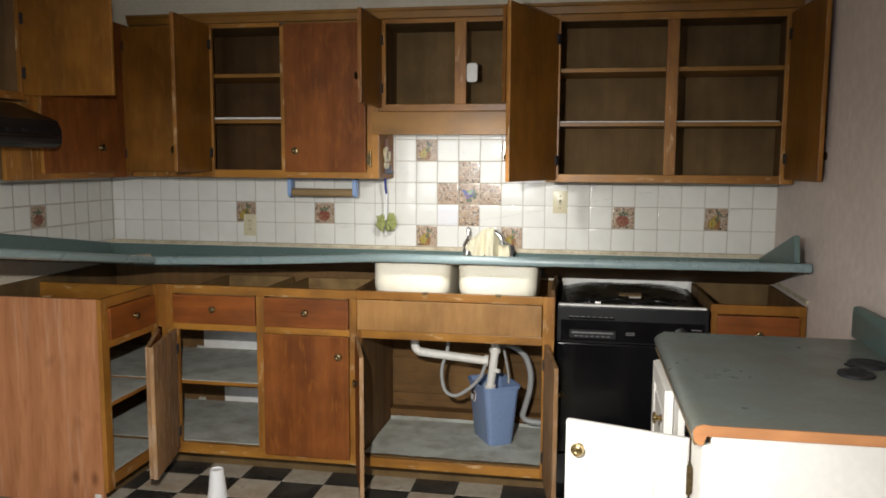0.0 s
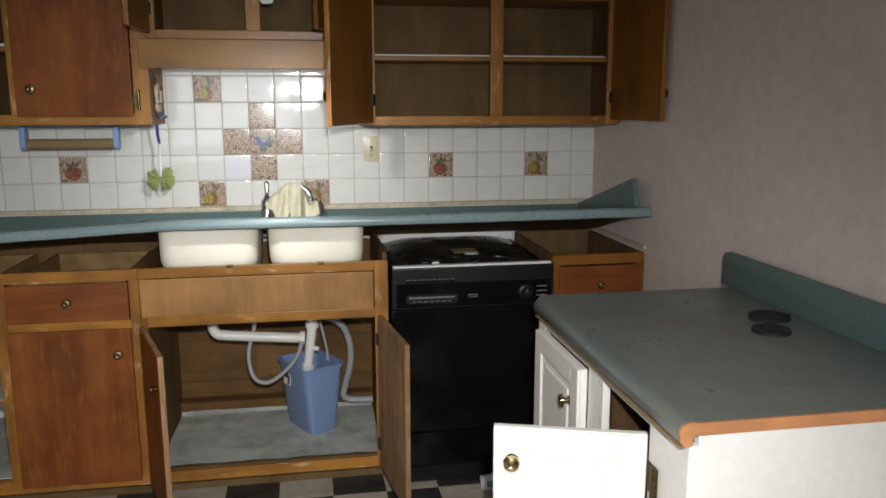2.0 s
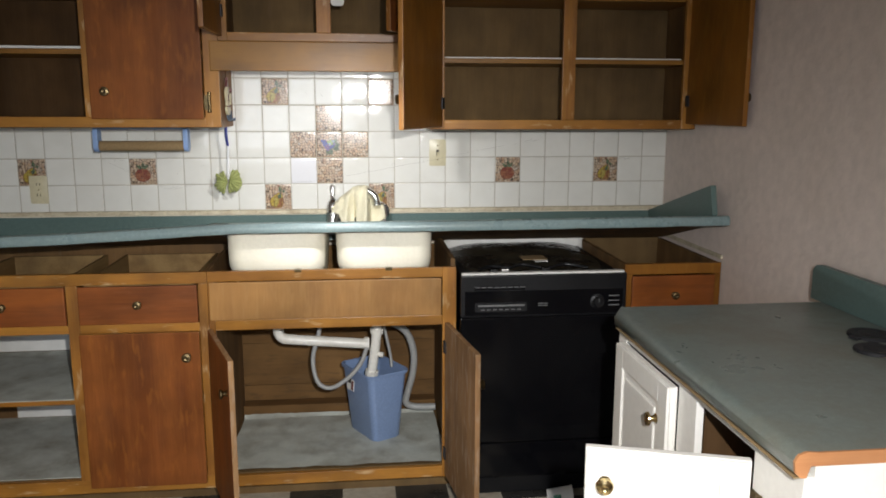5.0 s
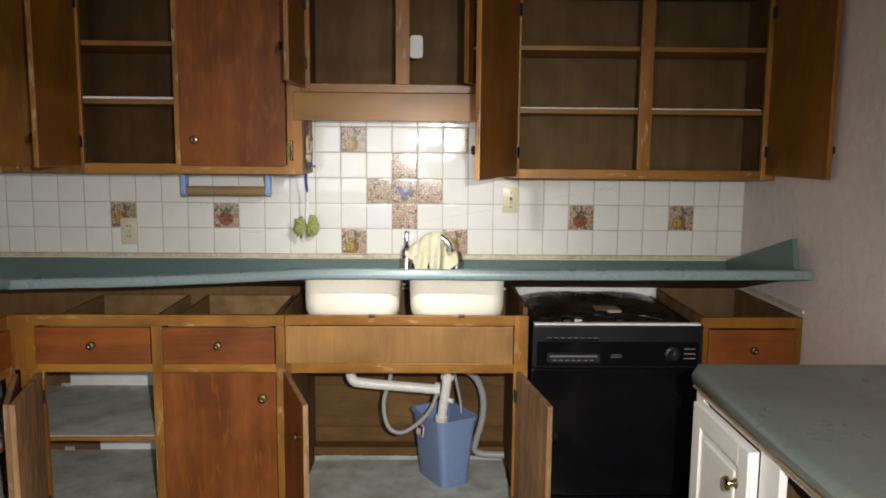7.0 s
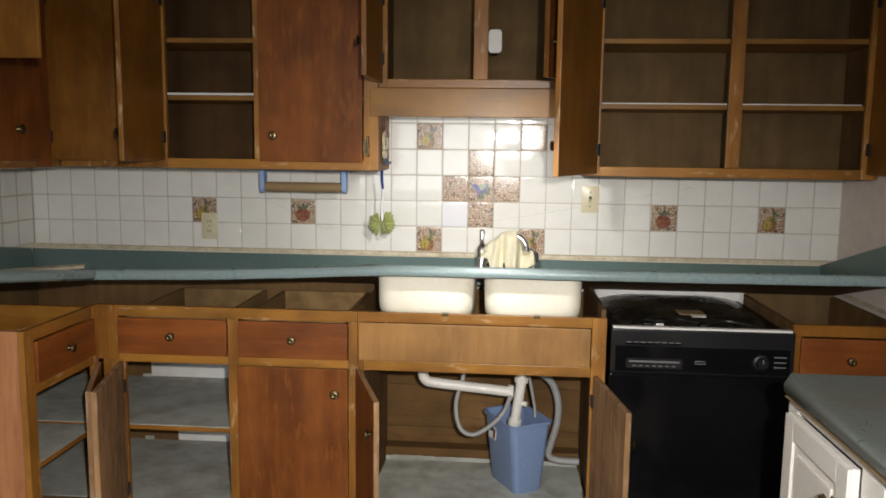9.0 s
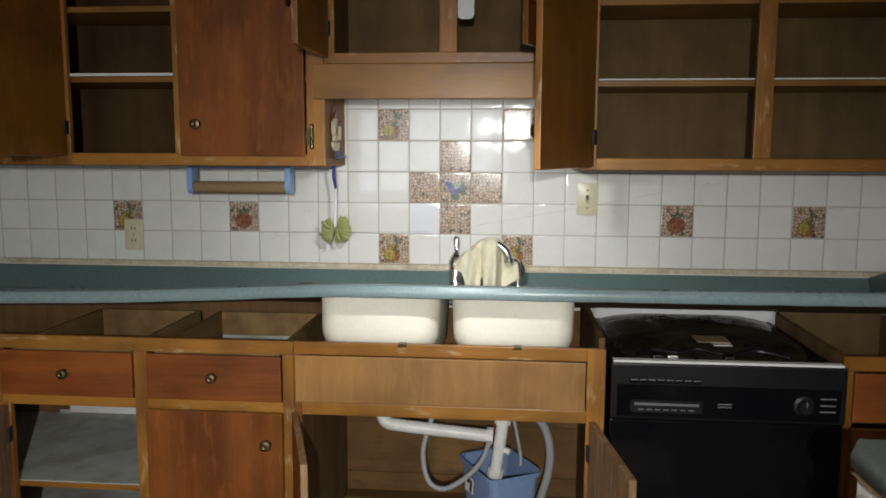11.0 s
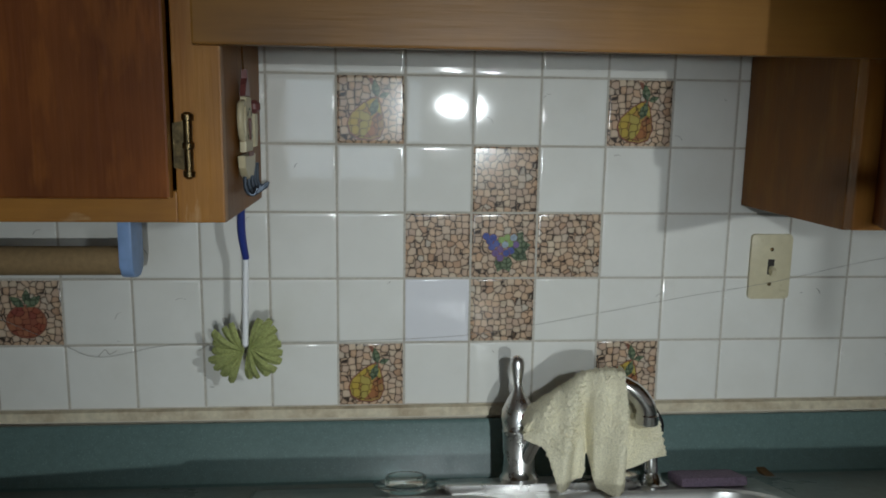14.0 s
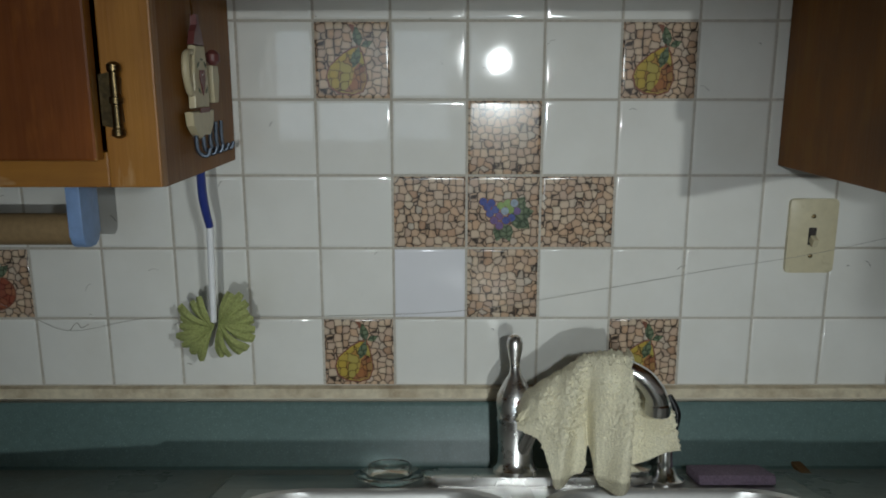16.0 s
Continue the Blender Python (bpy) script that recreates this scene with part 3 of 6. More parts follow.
def door(cab, at, base, side, w, h, swing, mats, knob_at=None, hinges=True, name="door", thick=0.018, panel=False, knob_mat=None):
    """A slab door on its hinge line; base turns its face, swing opens it."""
    m = Matrix.Translation(at) @ pose(0, 0, 0, 0, 0, base + (-swing if side > 0 else swing))
    x0, x1 = (0, w) if side > 0 else (-w, 0)
    bm = bmesh.new()
    box(bm, x0, x1, -thick, 0, 0, h, bevel=0.003)
    bm.faces.ensure_lookup_table()
    for f in bm.faces:
        f.normal_update()
        f.material_index = 1 if f.normal.y > 0.7 else (2 if abs(f.normal.y) < 0.96 else 0)
    d = part(name, bm, mats, cab, m=m)
    if panel:
        b = 0.055
        fr = boxes((x0 + 0.002, x0 + b, -thick - 0.007, -thick, 0.002, h - 0.002), (x1 - b, x1 - 0.002, -thick - 0.007, -thick, 0.002, h - 0.002),
                   (x0 + b, x1 - b, -thick - 0.007, -thick, 0.002, b), (x0 + b, x1 - b, -thick - 0.007, -thick, h - b, h - 0.002), bevel=0.002)
        part("door_frame", fr, mats[0], d, m=m)
        c = bmesh.new()
        box(c, x0 + b + 0.022, x1 - b - 0.022, -thick - 0.006, -thick, b + 0.022, h - b - 0.022, bevel=0.005)
        part("raised_panel", c, mats[0], d, m=m)
    if knob_at:
        knob(d, m, (knob_at[0] if side > 0 else -knob_at[0]), knob_at[1], -thick - (0.007 if panel else 0), knob_mat, 0.017)
    if hinges:
        for z in (0.09, h - 0.09):
            bm2 = bmesh.new()
            xa, xb = (-0.008, 0.024) if side > 0 else (-0.024, 0.008)
            box(bm2, xa, xb, 0.0, 0.006, z - 0.022, z + 0.022, bevel=0.001)
            part("hinge", bm2, M_IRON, d, "black iron hinge", m)
    return d


D_RED = [M_DOOR, M_INNER, M_FRAME]
D_BARE = [M_DOOR, M_BARE, M_BARE]
D_WHITE = [M_WHITE, M_WHITE, M_WHITE]


def carcass(cab, x0, x1, y0, y1, z0, z1, shelves=(), t=0.016, top=True, back=M_PLY_DARK, sides=(M_PLY, M_PLY)):
    part("side_panel", boxes((x0, x0 + t, y0, y1, z0, z1)), sides[0], cab)
    part("side_panel", boxes((x1 - t, x1, y0, y1, z0, z1)), sides[1], cab)
    part("bottom_panel", boxes((x0 + t, x1 - t, y0, y1, z0, z0 + t)), M_PLY_DARK, cab)
    part("back_panel", boxes((x0 + t, x1 - t, y1 - 0.006, y1, z0 + t, z1)), back, cab)
    if top:
        part("top_panel", boxes((x0 + t, x1 - t, y0, y1 - 0.006, z1 - t, z1)), M_PLY_DARK, cab)
    for z in shelves:
        part("shelf", boxes((x0 + t, x1 - t, y0 + 0.012, y1 - 0.006, z - 0.009, z + 0.009)), M_VALANCE, cab)


def stile(cab, x0, x1, y, z0, z1, mat=None):
    part("stile", boxes((x0, x1, y - 0.002, y + 0.018, z0, z1), bevel=0.002), mat or M_FRAME, cab)


def rail(cab, x0, x1, y, z0, z1, mat=None):
    part("rail", boxes((x0, x1, y - 0.001, y + 0.017, z0, z1), bevel=0.002), mat or M_RAIL, cab)


# ---- upper cabinets on the tiled wall ----
YU = -0.31
UB, UT = 1.388, 2.13


def upper_left():
    c = thing("wall_cabinet", "dark red-brown wooden wall cabinet, one door open, shelves bare", "cabinet", (-1.0, -0.15, UB), "wall cabinets")
    carcass(c, -1.665, -0.392, YU + 0.017, -0.002, UB, UT, (1.664, 1.884), back=M_PLY_DEEP, sides=(M_PLY_DEEP, M_INNER))
    stile(c, -1.664, -1.226, YU, UB + 0.002, UT - 0.002)
    stile(c, -0.876, -0.842, YU, UB + 0.04, UT - 0.02)
    stile(c, -0.446, -0.390, YU, UB + 0.002, UT - 0.002)
    rail(c, -1.226, -0.446, YU, UB + 0.002, UB + 0.04)
    rail(c, -1.226, -0.876, YU, UT - 0.022, UT - 0.002)
    rail(c, -0.842, -0.446, YU, UT - 0.022, UT - 0.002)
    door(c, (-1.235, YU - 0.003, 1.42), 0, 1, 0.36, 0.70, 88, D_RED, (0.325, 0.10))
    door(c, (-0.449, YU - 0.003, 1.42), 0, -1, 0.402, 0.696, 0, D_RED, (0.345, 0.10), hinges=False)
    bm = tube([(-0.428, YU - 0.011, 1.452), (-0.428, YU - 0.011, 1.512)], 0.0052, 10, steps=1)
    for z in (1.449, 1.482, 1.515):
        lathe([(0.003, -0.006), (0.007, -0.003), (0.007, 0.003), (0.003, 0.006)], 10, Matrix.Translation((-0.428, YU - 0.011, z)), bm)
    prism([(-0.447, 1.456), (-0.430, 1.452), (-0.424, 1.460), (-0.426, 1.482), (-0.424, 1.504), (-0.430, 1.512), (-0.447, 1.508)], YU - 0.0052, YU - 0.0025, bm)
    part("door_hinge", bm, M_OLD, c, "dark tarnished brass hinge", smooth=True)
    part("shelf_paper", boxes((-1.225, -0.88, YU + 0.0105, -0.03, 1.6735, 1.682), bevel=0.001), M_PAPER, c, "white shelf paper")
    part("shelf_dirt", boxes((-1.21, -0.92, YU + 0.03, -0.03, 1.4035, 1.407), bevel=0), M_LINER, c)
    return c


def upper_mid():
    c = thing("wall_cabinet", "short honey-brown wooden wall cabinet with both doors open", "cabinet", (0, -0.15, 1.7), "wall cabinets")
    carcass(c, -0.390, 0.398, YU + 0.017, -0.002, 1.704, UT, ())
    stile(c, -0.389, -0.355, YU, 1.706, UT - 0.002)
    stile(c, -0.028, 0.026, YU, 1.738, UT - 0.022)
    stile(c, 0.360, 0.398, YU, 1.706, UT - 0.002)
    rail(c, -0.355, 0.360, YU, 1.706, 1.738)
    rail(c, -0.355, 0.360, YU, UT - 0.022, UT - 0.002)
    door(c, (-0.372, YU - 0.003, 1.722), 0, 1, 0.33, 0.40, 91, D_RED, (0.29, 0.12))
    door(c, (0.385, YU - 0.003, 1.722), 0, -1, 0.33, 0.40, 60, D_RED, (0.29, 0.12))
    part("paper_notice", prism(rounded(0.0265, 0.076, 1.838, 1.924, 0.014), YU + 0.012, YU + 0.0145), M_PAPER, c, "white paper scrap")
    return c


def upper_right():
    c = thing("wall_cabinet", "wide brown wooden wall cabinet, both doors open, empty shelves", "cabinet", (0.93, -0.15, UB - 0.008), "wall cabinets")
    ub = UB - 0.008
    carcass(c, 0.400, 1.468, YU + 0.017, -0.002, ub, UT, (1.644, 1.885), sides=(M_INNER, M_PLY))
    stile(c, 0.401, 0.454, YU, ub + 0.002, UT - 0.002)
    stile(c, 0.917, 0.968, YU, ub + 0.038, UT - 0.032)
    stile(c, 1.409, 1.467, YU, ub + 0.002, UT - 0.002)
    rail(c, 0.454, 1.409, YU, ub + 0.002, ub + 0.038)
    rail(c, 0.454, 1.409, YU, UT - 0.032, UT - 0.002)
    door(c, (0.447, YU - 0.003, 1.391), 0, 1, 0.475, 0.719, 112, D_RED, (0.43, 0.10))
    door(c, (1.425, YU - 0.003, 1.402), 0, -1, 0.44, 0.708, 92, D_RED, (0.40, 0.10))
    part("shelf_paper", boxes((0.458, 1.40, YU + 0.013, -0.03, 1.653, 1.657), bevel=0), M_PAPER, c, "white shelf paper")
    part("shelf_dirt", boxes((0.46, 0.91, YU + 0.03, -0.03, 1.3965, 1.4075), (0.98, 1.40, YU + 0.05, -0.05, 1.3965, 1.4065), bevel=0), M_LINER, c)
    for x in (0.905, 0.985):
        part("latch", boxes((x - 0.008, x + 0.008, YU + 0.02, YU + 0.05, 1.397, 1.410)), M_MARK, c, "small white catch")
    return c


upper_left()
upper_mid()
upper_right()
v = thing("valance", "honey-brown wooden valance board over the sink", "valance", (0, -0.32, 1.61))
part("board", boxes((-0.418, 0.43, -0.333, -0.314, 1.597, 1.704), bevel=0.003), M_VALANCE, v)
part("cleat", boxes((-0.38, 0.39, -0.3135, -0.295, 1.675, 1.7035)), M_PLY, v)
tagged(part("cabinet_crown", prism([(0, UT), (0.02, UT), (0.028, UT + 0.03), (0.034, UT + 0.034), (0.034, UT + 0.046), (0, UT + 0.046)], -1.66, 1.47,
            m=Matrix(((0, 1, 0, 0), (-1, 0, 0, YU + 0.01), (0, 0, 1, 0), (0, 0, 0, 1)))), M_VALANCE), "brown wooden crown moulding over the wall cabinets", "moulding")


def upper_west():
    c = thing("wall_cabinet", "red-brown wooden corner wall cabinet with one door open", "cabinet", (-1.83, -0.75, UB), "wall cabinets")
    x0, x1, y0, y1 = XL, -1.668, -1.036, -0.004
    part("side_panel", boxes((x0, x1 - 0.018, y0, y0 + 0.016, UB, UT)), M_PLY, c)
    part("bottom_panel", boxes((x0, x1 - 0.018, y0 + 0.016, y1, UB, UB + 0.016)), M_PLY_DARK, c)
    part("top_panel", boxes((x0, x1 - 0.018, y0 + 0.016, y1, UT - 0.016, UT)), M_PLY_DARK, c)
    part("stile", boxes((x1 - 0.018, x1, y0, -0.985, UB, UT), bevel=0.002), M_FRAME, c)
    part("filler_panel", boxes((x1 - 0.018, x1 - 0.001, -1.19, y0 - 0.001, UB, 1.70)), M_FRAME, c)
    part("stile", boxes((x1 - 0.018, x1, -0.47, -0.366, UB, UT), bevel=0.002), M_DOOR, c)
    part("stile", boxes((x1 - 0.018, x1, -0.36, -0.313, UB, UT), bevel=0.002), M_FRAME, c)
    part("rail", boxes((x1 - 0.018, x1, -0.985, -0.47, UB, UB + 0.036), bevel=0.002), M_RAIL_Y, c)
    part("rail", boxes((x1 - 0.018, x1, -0.985, -0.47, UT - 0.03, UT), bevel=0.002), M_RAIL_Y, c)
    door(c, (x1 + 0.003, -0.455, 1.415), 90, -1, 0.54, 0.70, 0, D_RED, (0.15, 0.113), hinges=False)
    door(c, (x1 - 0.019, -0.362, 1.415), 90, -1, 0.345, 0.70, 94, D_RED, None)
    return c


def hood_cabinet():
    c = thing("wall_cabinet", "short wooden wall cabinet over the range hood, door open", "cabinet", (-1.83, -1.6, 1.72), "wall cabinets")
    x0, x1, y0, y1 = XL, -1.668, -2.03, -1.040
    part("side_panel", boxes((x0, x1 - 0.018, y0, y0 + 0.016, 1.71, UT)), M_PLY, c)
    part("side_panel", boxes((x0, x1 - 0.018, y1 - 0.016, y1, 1.71, UT)), M_PLY, c)
    part("bottom_panel", boxes((x0, x1 - 0.018, y0 + 0.016, y1 - 0.016, 1.71, 1.726)), M_PLY_DARK, c)
    part("top_panel", boxes((x0, x1 - 0.018, y0 + 0.016, y1 - 0.016, UT - 0.016, UT)), M_PLY_DARK, c)
    part("back_panel", boxes((x0 + 0.001, x0 + 0.008, y0 + 0.016, y1 - 0.016, 1.726, UT - 0.016), bevel=0), M_PLY_DARK, c)
    part("stile", boxes((x1 - 0.018, x1, y1 - 0.04, y1, 1.71, UT), bevel=0.002), M_FRAME, c)
    part("stile", boxes((x1 - 0.018, x1, y0, y0 + 0.04, 1.71, UT), bevel=0.002), M_FRAME, c)
    part("rail", boxes((x1 - 0.018, x1, y0 + 0.04, y1 - 0.04, 1.71, 1.74), bevel=0.002), M_RAIL_Y, c)
    part("rail", boxes((x1 - 0.018, x1, y0 + 0.04, y1 - 0.04, UT - 0.03, UT), bevel=0.002), M_RAIL_Y, c)
    door(c, (x1 - 0.012, y1 - 0.026, 1.728), 90, -1, 0.402, 0.395, 91, D_RED, None)
    return c


def range_hood():
    c = thing("range_hood", "old black enamel range hood under a short cabinet", "range hood", (-1.7, -1.64, 1.55))
    out = [(XL, 1.518), (-1.43, 1.518), (-1.405, 1.53), (-1.40, 1.58), (-1.42, 1.62), (-1.60, 1.69), (-1.69, 1.698), (XL, 1.698)]
    part("body", prism(out, -2.03, -1.205, bevel=0.012), M_BLACK2, c, smooth=True)
    part("lip", prism([(-1.401, 1.553), (-1.396, 1.556), (-1.396, 1.562), (-1.401, 1.565)], -2.0, -1.24), M_BLACK, c)
    for y in (-1.42, -1.50):
        part("switch", boxes((-1.402, -1.394, y - 0.012, y + 0.012, 1.572, 1.582), bevel=0.002), M_BLACK2, c)
    return c


upper_west()
hood_cabinet()
range_hood()

# ---- base cabinets ----
YB, BT, BB = -0.63, 0.902, 0.098


def drawer_box(cab, x0, x1, y0, y1, z0, z1):
    d = part("drawer_box", boxes((x0 + 0.012, x1 - 0.012, y0 + 0.012, y1 - 0.012, z0, z0 + 0.006), bevel=0.001), M_DBOX, cab, "bare wooden drawer box")
    for a in ((x0, x0 + 0.012, y0, y1), (x1 - 0.012, x1, y0, y1), (x0 + 0.012, x1 - 0.012, y0, y0 + 0.012), (x0 + 0.012, x1 - 0.012, y1 - 0.012, y1)):
        part("drawer_side", boxes((*a, z0, z1), bevel=0.001), M_DBOX, d)


def front(cab, x0, x1, z0, z1, mat=None, kn=True, name="drawer_front"):
    d = part(name, boxes((x0, x1, YB - 0.012, YB + 0.004, z0, z1), bevel=0.004), mat or M_DRAWER, cab)
    if kn:
        knob(d, Matrix(), (x0 + x1) / 2, (z0 + z1) / 2 + 0.004, YB - 0.012)
    return d


def base_left():
    c = thing("base_cabinet", "honey-framed wooden base cabinet, one door swung open, lined shelves", "cabinet", (-0.9, -0.3, 0), "base cabinets")
    part("side_panel", boxes((-0.426, -0.41, YB + 0.018, -0.004, BB, BT)), M_PLY, c)
    part("partition", boxes((-0.872, -0.857, YB + 0.018, -0.004, BB + 0.052, 0.69)), M_PLY, c)
    part("back_panel", boxes((-1.98, -0.426, -0.012, -0.004, BB, 0.91)), M_PLY, c)
    part("bottom_panel", boxes((-1.98, -0.426, YB + 0.018, -0.012, BB + 0.036, BB + 0.052)), M_PLY_DARK, c)
    part("shelf", boxes((-1.98, -0.872, YB + 0.02, -0.012, 0.428, 0.444)), M_RAIL, c)
    part("shelf_liner", boxes((-1.96, -0.874, YB + 0.024, -0.014, 0.444, 0.447), (-1.5, -1.46, -0.02, -0.014, 0.447, 0.46), bevel=0), M_LINER, c, "pale grey shelf liner")
    part("floor_liner", boxes((-1.96, -0.874, YB + 0.024, -0.014, BB + 0.052, BB + 0.055), (-1.5, -1.46, -0.02, -0.014, BB + 0.055, 0.17), bevel=0), M_LINER, c, "pale grey shelf liner")
    part("back_paper", boxes((-1.46, -1.10, -0.018, -0.014, 0.450, 0.552), (-1.345, -0.90, -0.018, -0.014, 0.156, 0.236), bevel=0), M_PAPER, c, "white paper on the cabinet back")
    stile(c, -1.372, -1.292, YB, 0.70, BT)
    stile(c, -1.352, -1.270, YB, BB, 0.70)
    stile(c, -0.884, -0.846, YB, BB + 0.05, BT - 0.04)
    stile(c, -0.444, -0.412, YB, BB + 0.05, BT - 0.04)
    rail(c, -1.292, -0.412, YB, BT - 0.04, BT)
    rail(c, -1.292, -0.884, YB, 0.692, 0.722)
    rail(c, -0.846, -0.444, YB, 0.692, 0.722)
    rail(c, -1.270, -0.412, YB, BB, BB + 0.05)
    part("toe_kick", boxes((-1.40, -0.412, -0.50, -0.485, 0, BB)), M_PLY_DARK, c)
    front(c, -1.290, -0.886, 0.724, 0.858)
    front(c, -0.843, -0.446, 0.724, 0.858)
    drawer_box(c, -1.27, -0.90, YB + 0.02, -0.10, 0.762, 0.872)
    drawer_box(c, -0.83, -0.46, YB + 0.02, -0.10, 0.762, 0.872)
    door(c, (-0.846, YB - 0.002, 0.125), 0, 1, 0.402, 0.568, 0, D_RED, (0.358, 0.480), hinges=False)
    door(c, (-1.275, YB - 0.003, 0.118), 0, 1, 0.37, 0.575, 76, D_BARE, (0.33, 0.48))
    return c


def base_sink():
    c = thing("sink_cabinet", "worn wooden sink base cabinet with both doors open", "cabinet", (0, -0.3, 0), "base cabinets")
    part("side_panel", boxes((0.444, 0.46, YB + 0.018, -0.004, BB, 0.93)), M_PLY, c)
    part("side_panel", boxes((-0.409, -0.393, YB + 0.018, -0.02, BB, 0.70)), M_PLY, c)
    # dark sheet added behind the boards, its colour gives their gaps shade
    part("back_panel", boxes((-0.393, 0.444, -0.0035, 0.001, BB, 0.88), bevel=0), M_DARK, c)
    for za, zb, dy in ((BB, 0.262, 0.002), (0.2635, 0.452, 0.0005), (0.4535, 0.676, 0.002), (0.6775, 0.88, 0.001)):
        part("back_board", boxes((-0.394, 0.444, -0.016 - dy, -0.004 - dy, za, zb), bevel=0.002), M_BOARD, c, "dark horizontal back board")
    part("bottom_panel", boxes((-0.393, 0.444, YB + 0.018, -0.012, BB + 0.030, BB + 0.046)), M_PLY_DARK, c)
    stile(c, -0.411, -0.390, YB, BB + 0.04, BT - 0.036)
    stile(c, 0.412, 0.462, YB, BB, BT)
    rail(c, -0.411, 0.412, YB, BT - 0.036, BT)
    rail(c, -0.390, 0.412, YB, 0.690, 0.726)
    rail(c, -0.411, 0.412, YB, BB, BB + 0.042)
    part("toe_kick", boxes((-0.411, 0.46, -0.50, -0.485, 0, BB)), M_PLY_DARK, c)
    part("false_front", boxes((-0.406, 0.408, YB - 0.008, YB + 0.004, 0.728, 0.864), bevel=0.003), M_FALSE, c, "faded water-stained false drawer front")
    bm = bmesh.new()
    nx, ny = 48, 32
    vs = {}
    for i in range(nx + 1):
        for j in range(ny + 1):
            x, y = -0.385 + 0.82 * i / nx, -0.60 + 0.50 * j / ny
            z = BB + 0.049 + 0.010 * noise.noise((x * 7, y * 7, 2)) ** 2 + 0.005 * abs(noise.noise((x * 19, y * 11, 5))) + (0.012 if j == ny else 0)
            vs[i, j] = bm.verts.new((x + 0.012 * noise.noise((x * 4, y * 5, 0)), y + (0.01 * noise.noise((x * 9, y, 4)) if j in (0, ny) else 0), z))
    for i in range(nx):
        for j in range(ny):
            bm.faces.new((vs[i, j], vs[i + 1, j], vs[i + 1, j + 1], vs[i, j + 1]))
    part("floor_liner", bm, M_LINER, c, "stained pale paper liner", smooth=True)
    part("ledger", boxes((-0.39, 0.44, -0.095, -0.020, BB + 0.048, BB + 0.098), bevel=0.004), M_BOARD, c, "rough wooden ledger board")
    door(c, (-0.401, YB - 0.003, 0.108), 0, 1, 0.39, 0.59, 71, D_BARE, (0.35, 0.475))
    door(c, (0.420, YB - 0.003, 0.108), 0, -1, 0.39, 0.59, 98, D_BARE, (0.35, 0.475))
    for x in (-0.10, 0.22):
        part("clip_notch", boxes((x - 0.012, x + 0.012, YB - 0.003, YB + 0.016, BT - 0.008, BT + 0.002), bevel=0.001), M_OLD, c, "dark metal sink clip")
    return c


def base_leg():
    c = thing("base_cabinet", "wooden base cabinet with a plain fir end panel, door ajar", "cabinet", (-1.7, -0.85, 0), "base cabinets")
    xf, y0 = -1.37, -1.07
    part("end_panel", boxes((XL, xf - 0.019, y0, y0 + 0.016, 0.02, BT)), M_SIDE, c, "fir plywood end panel")
    part("stile", boxes((xf - 0.018, xf + 0.002, y0, y0 + 0.05, BB - 0.02, BT), bevel=0.002), M_FRAME, c)
    part("stile", boxes((xf - 0.018, xf + 0.002, -0.665, -0.634, BB, BT), bevel=0.002), M_FRAME, c)
    part("rail", boxes((xf - 0.017, xf + 0.001, y0 + 0.05, -0.665, BT - 0.04, BT), bevel=0.002), M_RAIL_Y, c)
    part("rail", boxes((xf - 0.017, xf + 0.001, y0 + 0.05, -0.665, 0.690, 0.722), bevel=0.002), M_RAIL_Y, c)
    part("rail", boxes((xf - 0.017, xf + 0.001, y0 + 0.05, -0.665, BB, BB + 0.045), bevel=0.002), M_RAIL_Y, c)
    d = part("drawer_front", boxes((xf - 0.004, xf + 0.012, -1.018, -0.668, 0.724, 0.858), bevel=0.004), M_DRAWER_Y, c)
    knob(d, pose(xf + 0.012, -0.843, 0.795, 0, 0, 90), 0, 0)
    part("shelf", boxes((XL + 0.01, xf - 0.02, y0 + 0.02, -0.62, 0.428, 0.444)), M_RAIL_Y, c)
    part("shelf_liner", boxes((XL + 0.02, xf - 0.024, y0 + 0.022, -0.635, 0.444, 0.447), bevel=0), M_LINER, c, "pale grey shelf liner")
    part("bottom_panel", boxes((XL + 0.01, xf - 0.02, y0 + 0.02, -0.62, BB + 0.03, BB + 0.046)), M_LINER, c)
    part("cleat", boxes((XL + 0.002, xf - 0.02, y0 + 0.016, y0 + 0.03, BT - 0.05, BT - 0.012)), M_RAIL, c)
    part("back_panel", boxes((XL + 0.002, XL + 0.012, y0 + 0.017, -0.014, 0.10, 0.915)), M_PLY_DARK, c)
    part("divider", boxes((XL + 0.012, xf - 0.02, -0.64, -0.625, 0.76, BT - 0.01)), M_RAIL, c)
    part("toe_kick", boxes((-1.47, -1.455, y0 + 0.016, -0.50, 0, BB)), M_PLY_DARK, c)
    door(c, (xf + 0.003, -0.655, 0.118), 90, -1, 0.365, 0.575, 23, D_BARE, (0.33, 0.48))
    part("foot_bracket", boxes((xf - 0.06, xf - 0.03, y0 - 0.004, y0 - 0.001, 0.02, 0.07)), M_MARK, c, "pale metal bracket")
    return c


